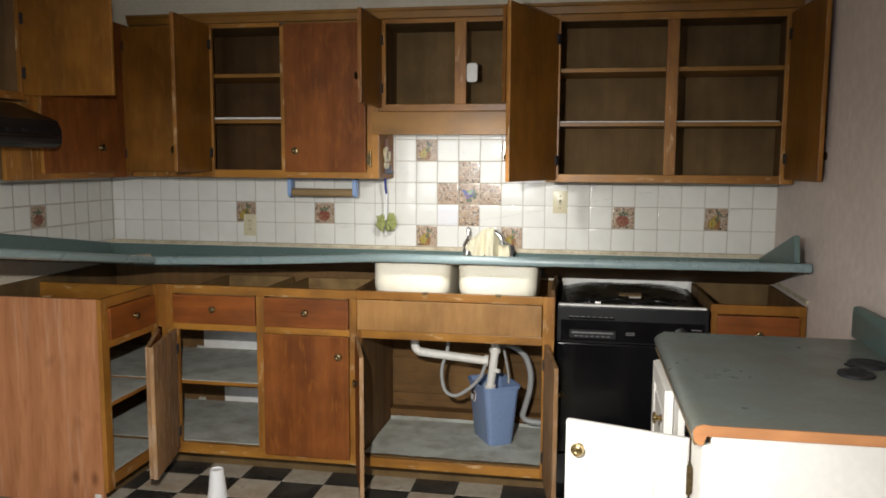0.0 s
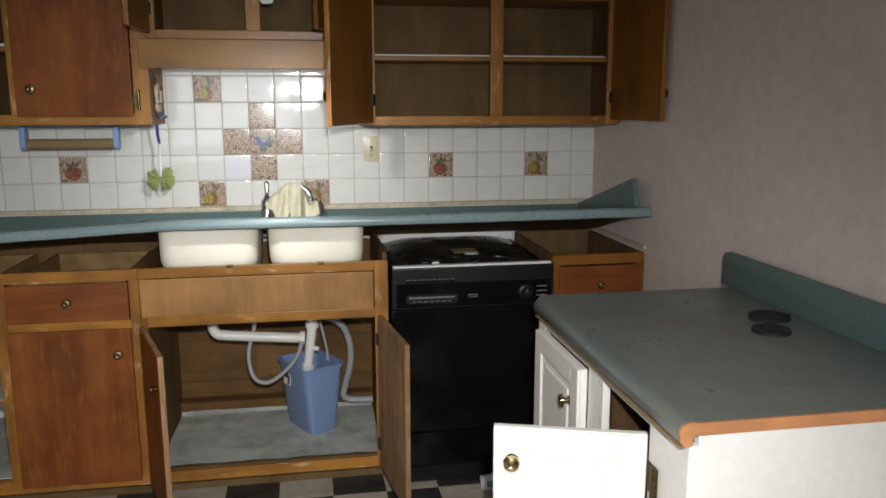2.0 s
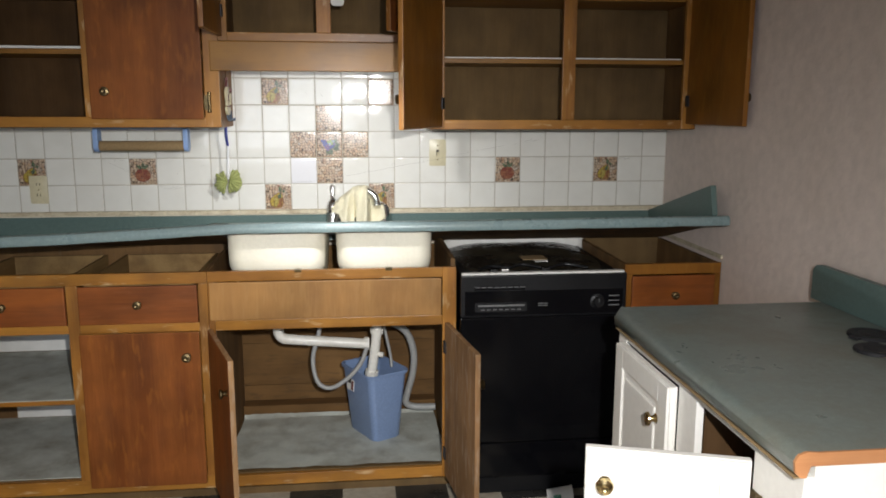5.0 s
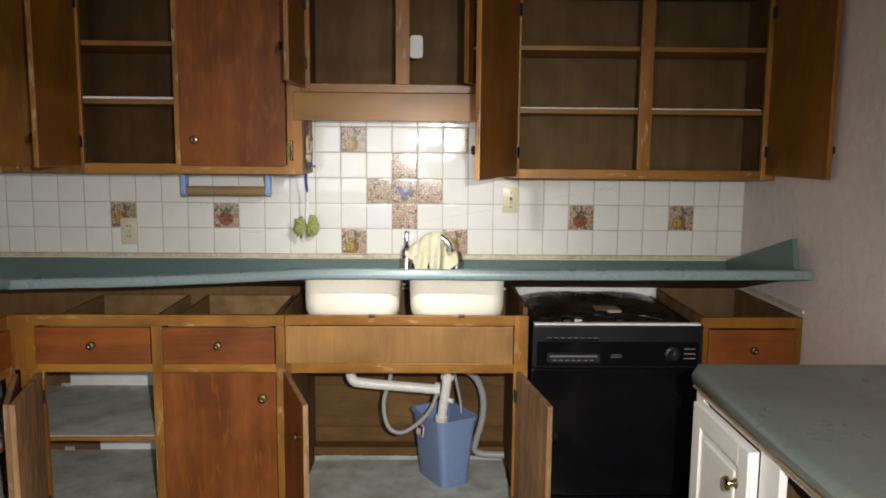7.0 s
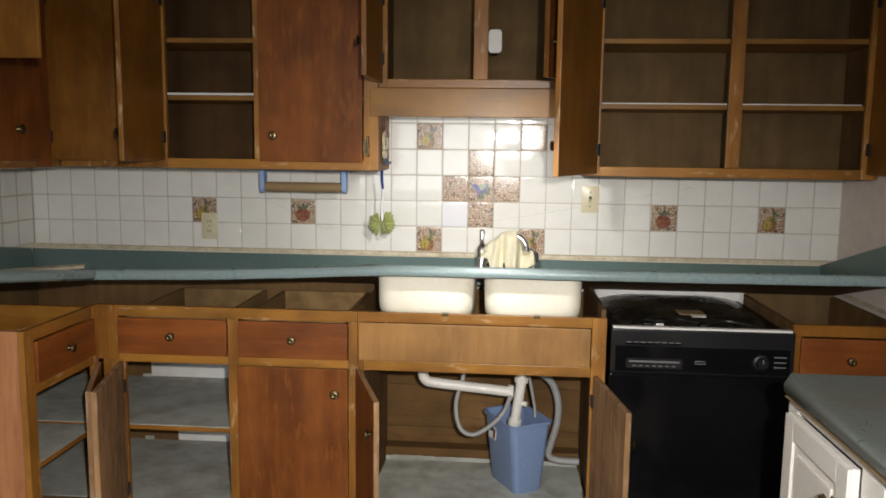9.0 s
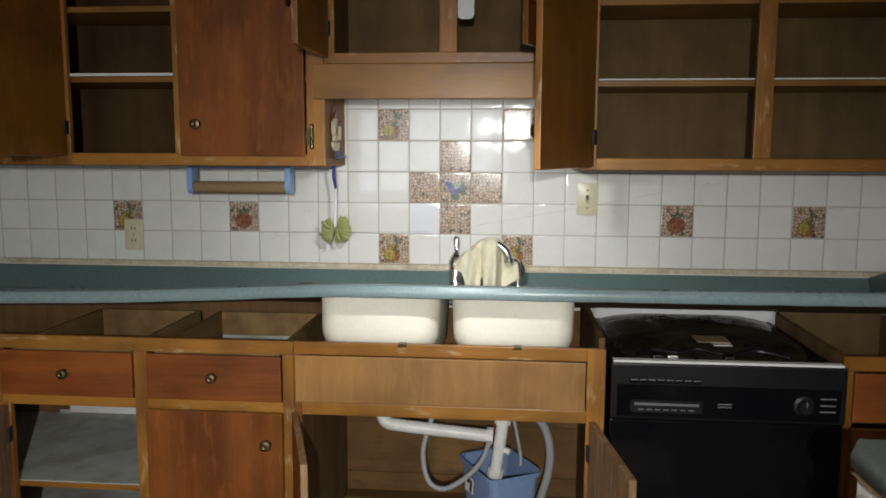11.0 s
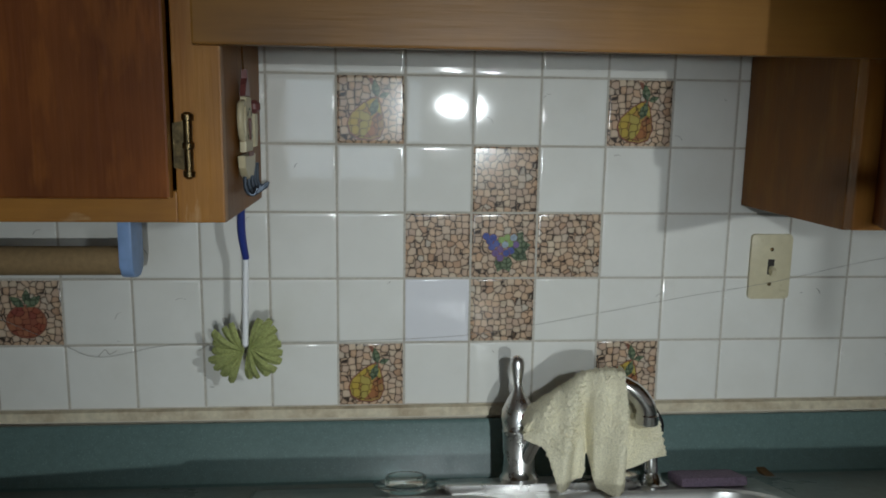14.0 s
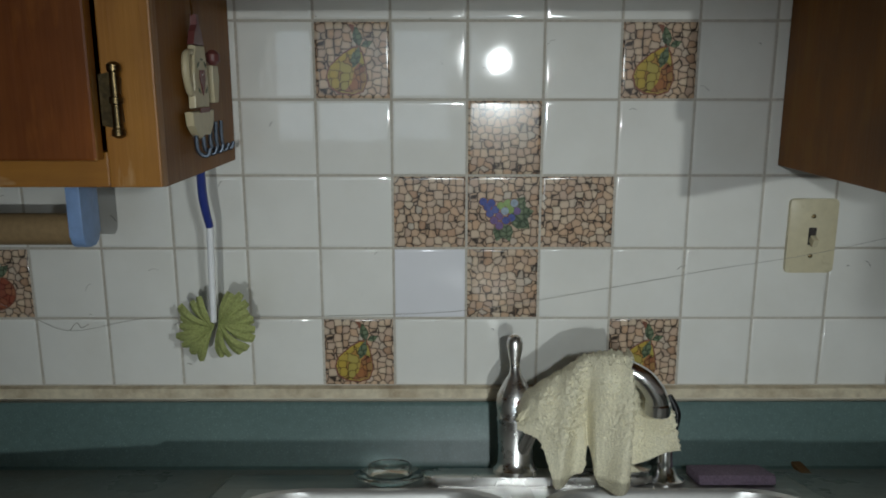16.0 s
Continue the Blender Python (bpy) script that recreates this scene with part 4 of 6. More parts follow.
def base_right():
    c = thing("base_cabinet", "narrow open-topped wooden base cabinet beside the dishwasher", "cabinet", (1.29, -0.3, 0), "base cabinets")
    x0, x1, yf = 1.10, 1.474, -0.60
    part("side_panel", boxes((x0, x0 + 0.018, yf + 0.018, -0.004, BB, 0.89)), M_PLY, c)
    part("side_panel", boxes((x1 - 0.018, x1, yf + 0.018, -0.004, BB, 0.89)), M_PLY, c)
    part("back_panel", boxes((x0 + 0.018, x1 - 0.018, -0.014, -0.004, BB, 0.91)), M_PLY_DARK, c)
    part("bottom_panel", boxes((x0 + 0.018, x1 - 0.018, yf + 0.018, -0.014, BB, BB + 0.016)), M_PLY_DARK, c)
    # frame in darker M_INNER: the peninsula's shadow is put into its colour
    part("rail", boxes((x0, x1, yf, yf + 0.018, 0.852, 0.892), bevel=0.002), M_INNER, c)
    part("stile", boxes((x0, x0 + 0.03, yf, yf + 0.018, BB, 0.852), bevel=0.002), M_INNER, c)
    part("stile", boxes((x1 - 0.03, x1, yf, yf + 0.018, BB, 0.852), bevel=0.002), M_INNER, c)
    d = part("drawer_front", boxes((x0 + 0.026, x1 - 0.026, yf - 0.012, yf + 0.004, 0.712, 0.848), bevel=0.004), M_DRAWER, c)
    knob(d, Matrix(), 1.29, 0.775, yf - 0.012)
    door(c, (x0 + 0.024, yf - 0.002, 0.125), 0, 1, 0.32, 0.57, 0, D_RED, None, hinges=False)
    part("wall_cleat", boxes((x1 - 0.004, x1 + 0.004, yf, -0.02, 0.905, 0.92)), M_TAN, c, "wooden cleat on the wall")
    return c


base_left()
base_sink()
base_leg()
base_right()

# ---- the loosened worktop, its front edge lifted off the cabinets ----
CY, CZ = -0.045, 0.921


def lift(x):
    """The worktop's tilt along the wall, in radians."""
    zf = np.interp(x, [-1.99, -1.36, -0.9, -0.68, -0.30, 0.5, 1.48], [1.032, 1.034, 1.046, 1.056, 1.075, 1.074, 1.078])
    return math.asin((zf - CZ) / 0.625)


def on_top(x, v, w):
    """A point v metres out from the splash and w above the laminate."""
    a = lift(x)
    return Vector((x, CY - v * math.cos(a) + w * math.sin(a), CZ + v * math.sin(a) + w * math.cos(a)))


NOSE = [(0.585, -0.020), (0.585, -0.036), (0.620, -0.037), (0.626, -0.031), (0.628, -0.014), (0.624, -0.004), (0.612, 0.0015), (0.600, 0.002), (0.585, 0.0)]
SPLASH = [(0.012, 0.0), (0.004, 0.003), (0.0, 0.012), (0.0, 0.093), (-0.004, 0.099), (-0.015, 0.099), (-0.019, 0.094), (-0.020, -0.020)]


def sweep(bm, outline, x0, x1, step=0.06):
    n = max(2, int((x1 - x0) / step))
    rows = []
    for i in range(n + 1):
        x = x0 + (x1 - x0) * i / n
        rag = 0.0025 * noise.noise((x * 23, 3, 1))
        rows.append([bm.verts.new(on_top(x, v, w + (rag if w < -0.03 else 0))) for v, w in outline])
    k = len(outline)
    for a, b in zip(rows, rows[1:]):
        for j in range(k):
            f = bm.faces.new((a[j], b[j], b[(j + 1) % k], a[(j + 1) % k]))
            (v0, w0), (v1, w1) = outline[j], outline[(j + 1) % k]
            f.material_index = 3 if min(v0, v1) > 0.59 and max(w0, w1) > -0.033 else 1 if (w0 == 0 and w1 == 0) else (2 if min(w0, w1) < -0.033 and max(v0, v1) < 0.622 or w0 <= -0.02 and w1 <= -0.02 and v1 < 0.6 else 0)
    bm.faces.new(rows[0])
    bm.faces.new(rows[-1][::-1])


def leg_z(y):
    return CZ + 0.15 * (CY - y)


def worktop():
    c = thing("worktop", "teal laminate worktop with splash, lifted off its cabinets", "countertop", (0, -0.3, 0.92))
    bm = bmesh.new()
    sweep(bm, NOSE + SPLASH, -1.36, -0.385)
    sweep(bm, NOSE + SPLASH, 0.402, 1.468)
    sweep(bm, [(0.548, 0.0), (0.548, -0.02)] + NOSE, -0.385, 0.402)
    sweep(bm, SPLASH + [(0.085, -0.020), (0.085, 0.0)], -0.385, 0.402)
    sweep(bm, SPLASH + [(0.014, -0.020), (0.014, 0.0)], XL + 0.004, -1.36)
    part("main_top", bm, [M_SPLASH, M_TOP, M_PLY, M_NOSE], c, smooth=True)
    bm = bmesh.new()
    for y0, y1 in [(-0.060, -1.76)]:
        n = 24
        rows = []
        for i in range(n + 1):
            y = y0 + (y1 - y0) * i / n
            z = leg_z(y)
            out = [(XL + 0.003, z - 0.02), (-1.38, z - 0.02), (-1.38, z - 0.036), (-1.352, z - 0.037), (-1.342, z - 0.03), (-1.340, z - 0.012), (-1.346, z - 0.003), (-1.36, z + 0.001), (-1.38, z),
                   (XL + 0.034, z), (XL + 0.024, z + 0.004), (XL + 0.021, z + 0.012), (XL + 0.021, z + 0.094), (XL + 0.016, z + 0.10), (XL + 0.003, z + 0.10)]
            if y > -0.63:
                out = [(-1.3605 if x > -1.39 else x, zz if zz > z - 0.025 else z - 0.02) for x, zz in out]
            rows.append([bm.verts.new((x, y, zz + (0.020 if x > -1.4 else 0.0))) for x, zz in out])
        k = len(rows[0])
        for a, b in zip(rows, rows[1:]):
            for j in range(k):
                f = bm.faces.new((a[j], b[j], b[(j + 1) % k], a[(j + 1) % k]))
                f.material_index = 1 if j == 8 else (2 if j < 3 else 3 if j < 8 else 0)
        bm.faces.new(rows[0]).material_index = 2
        bm.faces.new(rows[-1][::-1])
    part("side_top", bm, [M_SPLASH, M_TOP, M_PLY, M_NOSE], c, smooth=True)
    bm = bmesh.new()
    out = [(0.0, 0.0), (0.618, 0.0), (0.622, 0.004), (0.622, 0.108), (0.618, 0.112), (0.0, 0.10)]
    ring0 = [bm.verts.new(on_top(1.404, v, w + 0.001)) for v, w in out]
    ring1 = [bm.verts.new(on_top(1.424, v, w + 0.001)) for v, w in out]
    bm.faces.new(ring0)
    bm.faces.new(ring1[::-1])
    for i in range(6):
        bm.faces.new((ring0[i], ring1[i], ring1[(i + 1) % 6], ring0[(i + 1) % 6]))
    part("end_splash", bm, M_SPLASH, c)
    return c


worktop()
TILT = math.degrees(lift(0))
MC = Matrix.Translation((0, CY, CZ)) @ pose(0, 0, 0, -TILT, 0, 0)     # local y runs to the wall, z off the laminate


def ring(bm, x0, x1, v0, v1, r, w):
    return [bm.verts.new((x, -v, w)) for x, v in rounded(x0, x1, v0, v1, r, 6)]


def skin(bm, rings, cap=True):
    for a, b in zip(rings, rings[1:]):
        for i in range(len(a)):
            bm.faces.new((a[i], a[(i + 1) % len(a)], b[(i + 1) % len(a)], b[i]))
    if cap:
        bm.faces.new(rings[-1])


def sink():
    c = thing("kitchen_sink", "double-bowl stainless steel sink with cream undercoated bowls", "sink", m=MC @ Matrix.Translation((0.015, -0.3, 0)))
    bowls = ((-0.355, 0.000), (0.030, 0.385))
    v0, v1 = 0.135, 0.535
    bm = bmesh.new()
    for x0, x1 in ((-0.395, -0.355), (0.0, 0.030), (0.385, 0.408)):
        bm.faces.new([bm.verts.new((x, -v, 0.004)) for x, v in ((x0, v0), (x1, v0), (x1, v1), (x0, v1))])
    for a, b in ((0.06, v0), (v1, 0.585)):
        bm.faces.new([bm.verts.new((x, -v, 0.004)) for x, v in ((-0.395, a), (0.408, a), (0.408, b), (-0.395, b))])
    lo, hi = ring(bm, -0.402, 0.415, 0.053, 0.592, 0.02, 0.0005), ring(bm, -0.395, 0.408, 0.06, 0.585, 0.012, 0.0042)
    skin(bm, [lo, hi], False)
    part("rim", bm, M_STEEL, c, m=MC)
    for x0, x1 in bowls:
        bm = bmesh.new()
        skin(bm, [ring(bm, x0, x1, v0, v1, 0.0006, 0.004), ring(bm, x0 + 0.001, x1 - 0.001, v0 + 0.001, v1 - 0.001, 0.08, 0.0042),
                  ring(bm, x0 + 0.0045, x1 - 0.0045, v0 + 0.0045, v1 - 0.0045, 0.08, 0.0062), ring(bm, x0 + 0.009, x1 - 0.009, v0 + 0.009, v1 - 0.009, 0.078, 0.0025),
                  ring(bm, x0 + 0.011, x1 - 0.011, v0 + 0.011, v1 - 0.011, 0.077, -0.008), ring(bm, x0 + 0.014, x1 - 0.014, v0 + 0.012, v1 - 0.012, 0.075, -0.145),
                  ring(bm, x0 + 0.024, x1 - 0.024, v0 + 0.022, v1 - 0.022, 0.07, -0.163), ring(bm, x0 + 0.06, x1 - 0.06, v0 + 0.06, v1 - 0.06, 0.06, -0.168)])
        b = part("bowl", bm, M_BOWL_STEEL, c, m=MC, smooth=True)
        bm = bmesh.new()
        skin(bm, [ring(bm, x0 + 0.001, x1 - 0.001, v0 + 0.002, v1 - 0.002, 0.05, -0.001), ring(bm, x0 + 0.006, x1 - 0.006, v0 + 0.004, v1 - 0.004, 0.055, -0.12),
                  ring(bm, x0 + 0.009, x1 - 0.009, v0 + 0.007, v1 - 0.006, 0.06, -0.142), ring(bm, x0 + 0.017, x1 - 0.017, v0 + 0.014, v1 - 0.013, 0.06, -0.160), ring(bm, x0 + 0.030, x1 - 0.030, v0 + 0.026, v1 - 0.025, 0.06, -0.171),
                  ring(bm, x0 + 0.055, x1 - 0.055, v0 + 0.05, v1 - 0.05, 0.06, -0.175)])
        part("undercoat", bm, M_BOWL, b, "cream undercoating on the bowl", MC, smooth=True)
        part("drain", lathe([(0.045, 0.0), (0.043, 0.003), (0.03, 0.002), (0.0285, -0.004)], 24, Matrix.Translation(((x0 + x1) / 2, -0.335, -0.168))), M_CHROME, b, "chrome drain", MC, smooth=True)
    return c


sink()


def faucet():
    c = thing("faucet", "chrome single-lever kitchen faucet with an arched spout", "faucet", m=MC @ Matrix.Translation((0.012, -0.095, 0.004)))
    bm = prism(rounded(-0.12, 0.20, -0.026, 0.026, 0.024), 0.0, 0.012, m=Matrix(((1, 0, 0, 0), (0, 0, 1, -0.098), (0, 1, 0, 0.0045), (0, 0, 0, 1))), bevel=0.004)
    part("base_plate", bm, M_SATIN, c, m=MC, smooth=True)
    prof = [(0.030, 0.012), (0.031, 0.018), (0.026, 0.024), (0.0245, 0.03), (0.0245, 0.084), (0.0255, 0.086), (0.0255, 0.09), (0.0245, 0.092), (0.0265, 0.108), (0.025, 0.122), (0.017, 0.138), (0.0085, 0.151), (0.0065, 0.160)]
    part("body", lathe(prof, 28, Matrix.Translation((0.012, -0.098, 0.0045))), M_SATIN, c, m=MC, smooth=True)
    bm = lathe([(0.0065, 0.158), (0.0075, 0.170), (0.0105, 0.184), (0.0115, 0.194), (0.0095, 0.202), (0.004, 0.206)], 20, Matrix.Translation((0.012, -0.098, 0.0045)))
    part("lever", bm, M_SATIN, c, m=MC, smooth=True)
    bm = lathe([(0.0055, 0), (0.0055, 0.002), (0.002, 0.0025)], 14, pose(0.017, -0.1235, 0.117, 80))
    part("lever_button", bm, M_RED, c, "small red marker", MC)
    part("spout", tube([(0.02, -0.14, 1.000), (0.042, -0.158, 1.056), (0.088, -0.172, 1.114), (0.136, -0.182, 1.136), (0.167, -0.188, 1.126), (0.185, -0.19, 1.106), (0.191, -0.19, 1.088)],
                       [0.012, 0.012, 0.0115, 0.012, 0.0135, 0.0145, 0.0145], 18), M_CHROME, c, smooth=True)
    part("aerator", lathe([(0.0135, 0.0), (0.0165, 0.002), (0.0165, 0.016), (0.0145, 0.018)], 20, Matrix.Translation((0.191, -0.19, 1.073))), M_CHROME, c, smooth=True)
    return c


def sprayer():
    c = thing("sink_sprayer", "chrome and black pull-out sink sprayer in its socket", "sprayer", m=MC @ Matrix.Translation((0.222, -0.10, 0.004)))
    part("socket", lathe([(0.027, 0.0), (0.027, 0.004), (0.018, 0.010), (0.015, 0.018), (0.014, 0.02)], 22, Matrix.Translation((0.222, -0.10, 0.0045))), M_CHROME, c, m=MC, smooth=True)
    part("wand", tube([(0.222, -0.10, 0.018), (0.222, -0.10, 0.06), (0.2225, -0.098, 0.10), (0.214, -0.100, 0.122), (0.196, -0.104, 0.130)], [0.011, 0.012, 0.0135, 0.014, 0.010], 16), M_CHROME, c, m=MC, smooth=True)
    part("trigger", tube([(0.236, -0.10, 0.075), (0.240, -0.10, 0.10), (0.230, -0.10, 0.125)], [0.004, 0.006, 0.004], 10), M_BLACK2, c, m=MC, smooth=True)
    return c


def towel():
    """A terry cloth hung over the spout: a front fall, a back fall, folds and a ragged hem."""
    bm = bmesh.new()
    us = [0, .07, .12, .16, .20, .24, .33, .425, .45, .48, .505, .535, .62, .755, .77, .80, .85, .93, 1.0]
    hem = [1.048, 1.044, 1.042, 1.034, 1.006, 0.982, 0.984, 0.992, 1.004, 1.004, 0.990, 0.980, 0.979, 0.988, 0.990, 0.984, 0.992, 1.007, 1.020]
    top = [1.060, 1.086, 1.096, 1.104, 1.110, 1.116, 1.130, 1.146, 1.148, 1.150, 1.152, 1.154, 1.156, 1.152, 1.148, 1.118, 1.092, 1.078, 1.068]
    nu, ns = 190, 110
    grid = {}
    for i in range(nu + 1):
        u = i / nu
        zt, zb = np.interp(u, us, top), np.interp(u, us, hem)
        for j in range(ns + 1):
            s = j / ns
            back = s < 0.34
            k = (0.34 - s) / 0.34 if back else (s - 0.34) / 0.66
            x = 0.011 + 0.194 * u + 0.016 * max(0.0, (u - 0.75) / 0.25) + (0.006 * (u - 0.4) * k)
            z = zt - (zt - zb) * k * (0.55 if back else 1.0)
            fold = 0.014 * math.sin(u * 15.5 + 0.6 + 0.5 * k) * min(1, k * 2.0) + 0.005 * math.sin(u * 31 + k * 3)
            arch = 0.024 * math.sqrt(max(0, 1 - (1 - min(1, k * 5)) ** 2))
            y = -0.156 - 0.036 * u + 0.05 * max(0.0, min(1.0, (u - 0.72) / 0.07)) + (arch if back else -arch) + (0.4 * fold if back else fold - 0.012 * k)
            p = Vector((x, y, z))
            crease = math.exp(-((u - 0.445 - 0.03 * k) / 0.022) ** 2) * min(1, max(0, k - 0.22) * 1.8)
            if not back:
                p = p + Vector((0, 0.02 * crease, 0.022 * crease * max(0, k - 0.6) / 0.4))
            pile = 1.0 if k < 0.62 else 0.35
            d = pile * (0.0030 * noise.noise(p * 330) + 0.0016 * noise.noise(p * 130))
            grid[i, j] = bm.verts.new(p + Vector((0.5 * d, -d if not back else d, d)))
    for i in range(nu):
        for j in range(ns):
            bm.faces.new((grid[i, j], grid[i + 1, j], grid[i + 1, j + 1], grid[i, j + 1]))
    ob = tagged(part("dish_cloth", bm, M_TOWEL, smooth=True), "cream terry dish cloth draped over the faucet spout", "cloth")
    so = ob.modifiers.new("thickness", "SOLIDIFY")
    so.thickness = 0.004
    return ob


def sink_clutter():
    bm = lathe([(0.030, 0.0), (0.034, 0.002), (0.049, 0.010), (0.050, 0.012), (0.047, 0.013), (0.032, 0.013), (0.031, 0.024), (0.029, 0.025), (0.027, 0.024), (0.027, 0.004)], 36, MC @ Matrix.Translation((-0.165, -0.10, 0.0045)))
    tagged(part("glass_lid", bm, M_GLASS, smooth=True), "clear glass jar lid lying on the sink ledge", "lid").visible_shadow = False
    bm = boxes((0.262, 0.37, -0.125, -0.062, 0.0045, 0.020), bevel=0.006)
    tagged(part("sponge", bm, M_PURPLE, m=MC, smooth=True), "faded violet kitchen sponge on the sink ledge", "sponge")
    c = thing("sink_strainer", "chrome basket strainer lying behind the sink bowl", "strainer", m=MC @ Matrix.Translation((0.165, -0.108, 0.017)))
    part("basket", lathe([(0.018, 0.0), (0.034, 0.008), (0.036, 0.012), (0.030, 0.014), (0.012, 0.018)], 24, Matrix.Translation((0.165, -0.108, 0.0165))), M_CHROME, c, m=MC, smooth=True)
    part("stem", lathe([(0.005, 0.016), (0.005, 0.024), (0.010, 0.026), (0.009, 0.031), (0.004, 0.032)], 16, Matrix.Translation((0.165, -0.108, 0.0165))), M_BLACK2, c, m=MC, smooth=True)


faucet()
sprayer()
towel()
sink_clutter()
bm = boxes((-0.19, 0.19, -0.017, 0.017, 0, 0.012), bevel=0.002)
tagged(part("wooden_strip", bm, M_TAN, m=Matrix.Translation((-1.75, -0.40, leg_z(-0.40) + 0.004)) @ pose(0, 0, 0, 8.5, 0, 0) @ pose(0, 0, 0, 0, 0, 20)), "loose pale wooden strip lying on the worktop corner", "strip")


# ---- dishwasher ----
def dishwasher():
    c = thing("dishwasher", "old black built-in dishwasher with push buttons, top exposed", "dishwasher", (0.78, -0.35, 0))
    x0, x1, yf = 0.474, 1.086, -0.655
    part("tub", boxes((x0 + 0.012, x1 - 0.012, yf + 0.045, -0.06, 0.05, 0.868)), M_BLACK2, c)
    part("door", boxes((x0, x1, yf, yf + 0.045, 0.235, 0.716), bevel=0.006), M_BLACK, c, "glossy black door")
    part("lower_panel", boxes((x0, x1, yf + 0.004, yf + 0.045, 0.092, 0.230), bevel=0.004), M_BLACK, c)
    part("toe_panel", boxes((x0, x1, yf + 0.055, yf + 0.075, 0.005, 0.088), bevel=0.003), M_BLACK2, c)
    p = part("control_panel", boxes((x0, x1, yf - 0.010, yf + 0.045, 0.720, 0.876), bevel=0.006), M_BLACK2, c)
    part("grip_recess", boxes((x0 + 0.015, x1 - 0.015, yf - 0.0125, yf - 0.0105, 0.728, 0.818), bevel=0.001), M_BLACK, p)
    part("top_strip", boxes((x0 + 0.004, x1 - 0.012, yf - 0.012, yf + 0.012, 0.877, 0.884), bevel=0.001), M_PAPER, c, "white vinyl edge strip")
    for i in range(8):
        x = 0.522 + 0.0235 * i
        b = part("push_button", boxes((x, x + 0.021, yf - 0.018, yf - 0.0105, 0.822, 0.836), bevel=0.002), M_BLACK, p)
        part("button_print", boxes((x + 0.002, x + 0.019, yf - 0.0195, yf - 0.0183, 0.8315, 0.8345), bevel=0), M_PRINT, b)
    part("vent", prism(rounded(0.525, 0.715, 0.742, 0.776, 0.006), yf - 0.0165, yf - 0.0127), M_BLACK2, p)
    part("vent_edge", boxes((0.535, 0.705, yf - 0.019, yf - 0.0167, 0.762, 0.769), bevel=0.001), M_PRINT, p)
    for i in range(7):
        part("print_bar", boxes((0.546 + 0.022 * i, 0.560 + 0.022 * i, yf - 0.0185, yf - 0.0168, 0.749, 0.7525), bevel=0), M_PRINT, p)
    part("print_bar", boxes((0.755, 0.792, yf - 0.0137, yf - 0.0127, 0.768, 0.771), bevel=0), M_PRINT, p)
    part("print_bar", boxes((0.755, 0.792, yf - 0.0137, yf - 0.0127, 0.760, 0.763), bevel=0), M_PRINT, p)
    k = part("dial", lathe([(0.028, 0.0), (0.027, 0.006), (0.019, 0.009), (0.018, 0.022), (0.015, 0.025)], 26, pose(0.975, yf - 0.0127, 0.772, 90)), M_BLACK2, p, smooth=True)
    part("dial_pointer", boxes((0.9735, 0.9765, yf - 0.0395, yf - 0.0375, 0.775, 0.790), bevel=0), M_PRINT, k)
    for z in (0.790, 0.772, 0.755):
        part("print_bar", boxes((1.018, 1.058, yf - 0.0137, yf - 0.0127, z, z + 0.004), bevel=0), M_PRINT, p)
    bm = bmesh.new()
    nx, ny = 26, 20
    vs = {}
    for i in range(nx + 1):
        for j in range(ny + 1):
            a, b = i / nx, j / ny
            dome = (1 - (2 * a - 1) ** 4) * (0.25 + 0.75 * math.sin(math.pi * (0.08 + 0.72 * b)))
            x, y = x0 + 0.01 + (x1 - x0 - 0.02) * a, yf + 0.03 + 0.56 * b
            vs[i, j] = bm.verts.new((x, y, 0.862 + 0.040 * dome * (0.35 + 0.65 * b) + 0.006 * noise.noise((x * 14, y * 14, 1)) * dome))
    for i in range(nx):
        for j in range(ny):
            bm.faces.new((vs[i, j], vs[i + 1, j], vs[i + 1, j + 1], vs[i, j + 1]))
    part("blanket", bm, M_BLANKET, c, "dusty black insulation blanket", smooth=True)
    bm = tube([(0.55, yf + 0.05, 0.882), (0.60, yf + 0.09, 0.888), (0.66, yf + 0.07, 0.886), (0.72, yf + 0.10, 0.890), (0.80, yf + 0.06, 0.885), (0.88, yf + 0.10, 0.889), (0.96, yf + 0.06, 0.882)], 0.006, 8)
    part("wire", bm, M_BLACK2, c, "black cable", smooth=True)
    for x in (0.60, 0.64, 0.79):
        part("bracket", boxes((x - 0.014, x + 0.014, yf + 0.015, yf + 0.05, 0.876, 0.892), bevel=0.003), M_STEEL if x == 0.64 else M_BLACK2, c)
    part("rating_label", boxes((0.735, 0.83, yf + 0.16, yf + 0.24, 0.8955, 0.8975), bevel=0), M_CARD, c, "brown paper label")
    part("rating_label", boxes((0.775, 0.825, yf + 0.13, yf + 0.165, 0.8935, 0.8955), bevel=0), M_PAPER, c, "white paper label")
    return c


dishwasher()
bm = bmesh.new()
rows = []
for i in range(25):
    x = 0.485 + 0.61 * i / 24
    rows.append([bm.verts.new((x, -0.052 - 0.008 * noise.noise((x * 9, k, 0)), z)) for k, z in enumerate((0.30, 0.80, 0.86, 0.885, 0.908 + 0.006 * noise.noise((x * 12, 5, 5))))])
for a, b in zip(rows, rows[1:]):
    for k in range(4):
        bm.faces.new((a[k], b[k], b[k + 1], a[k + 1]))
ob = tagged(part("plastic_sheet", bm, M_PAPER, smooth=True), "crumpled white plastic sheet on the wall behind the dishwasher", "sheet")
ob.modifiers.new("thickness", "SOLIDIFY").thickness = 0.003


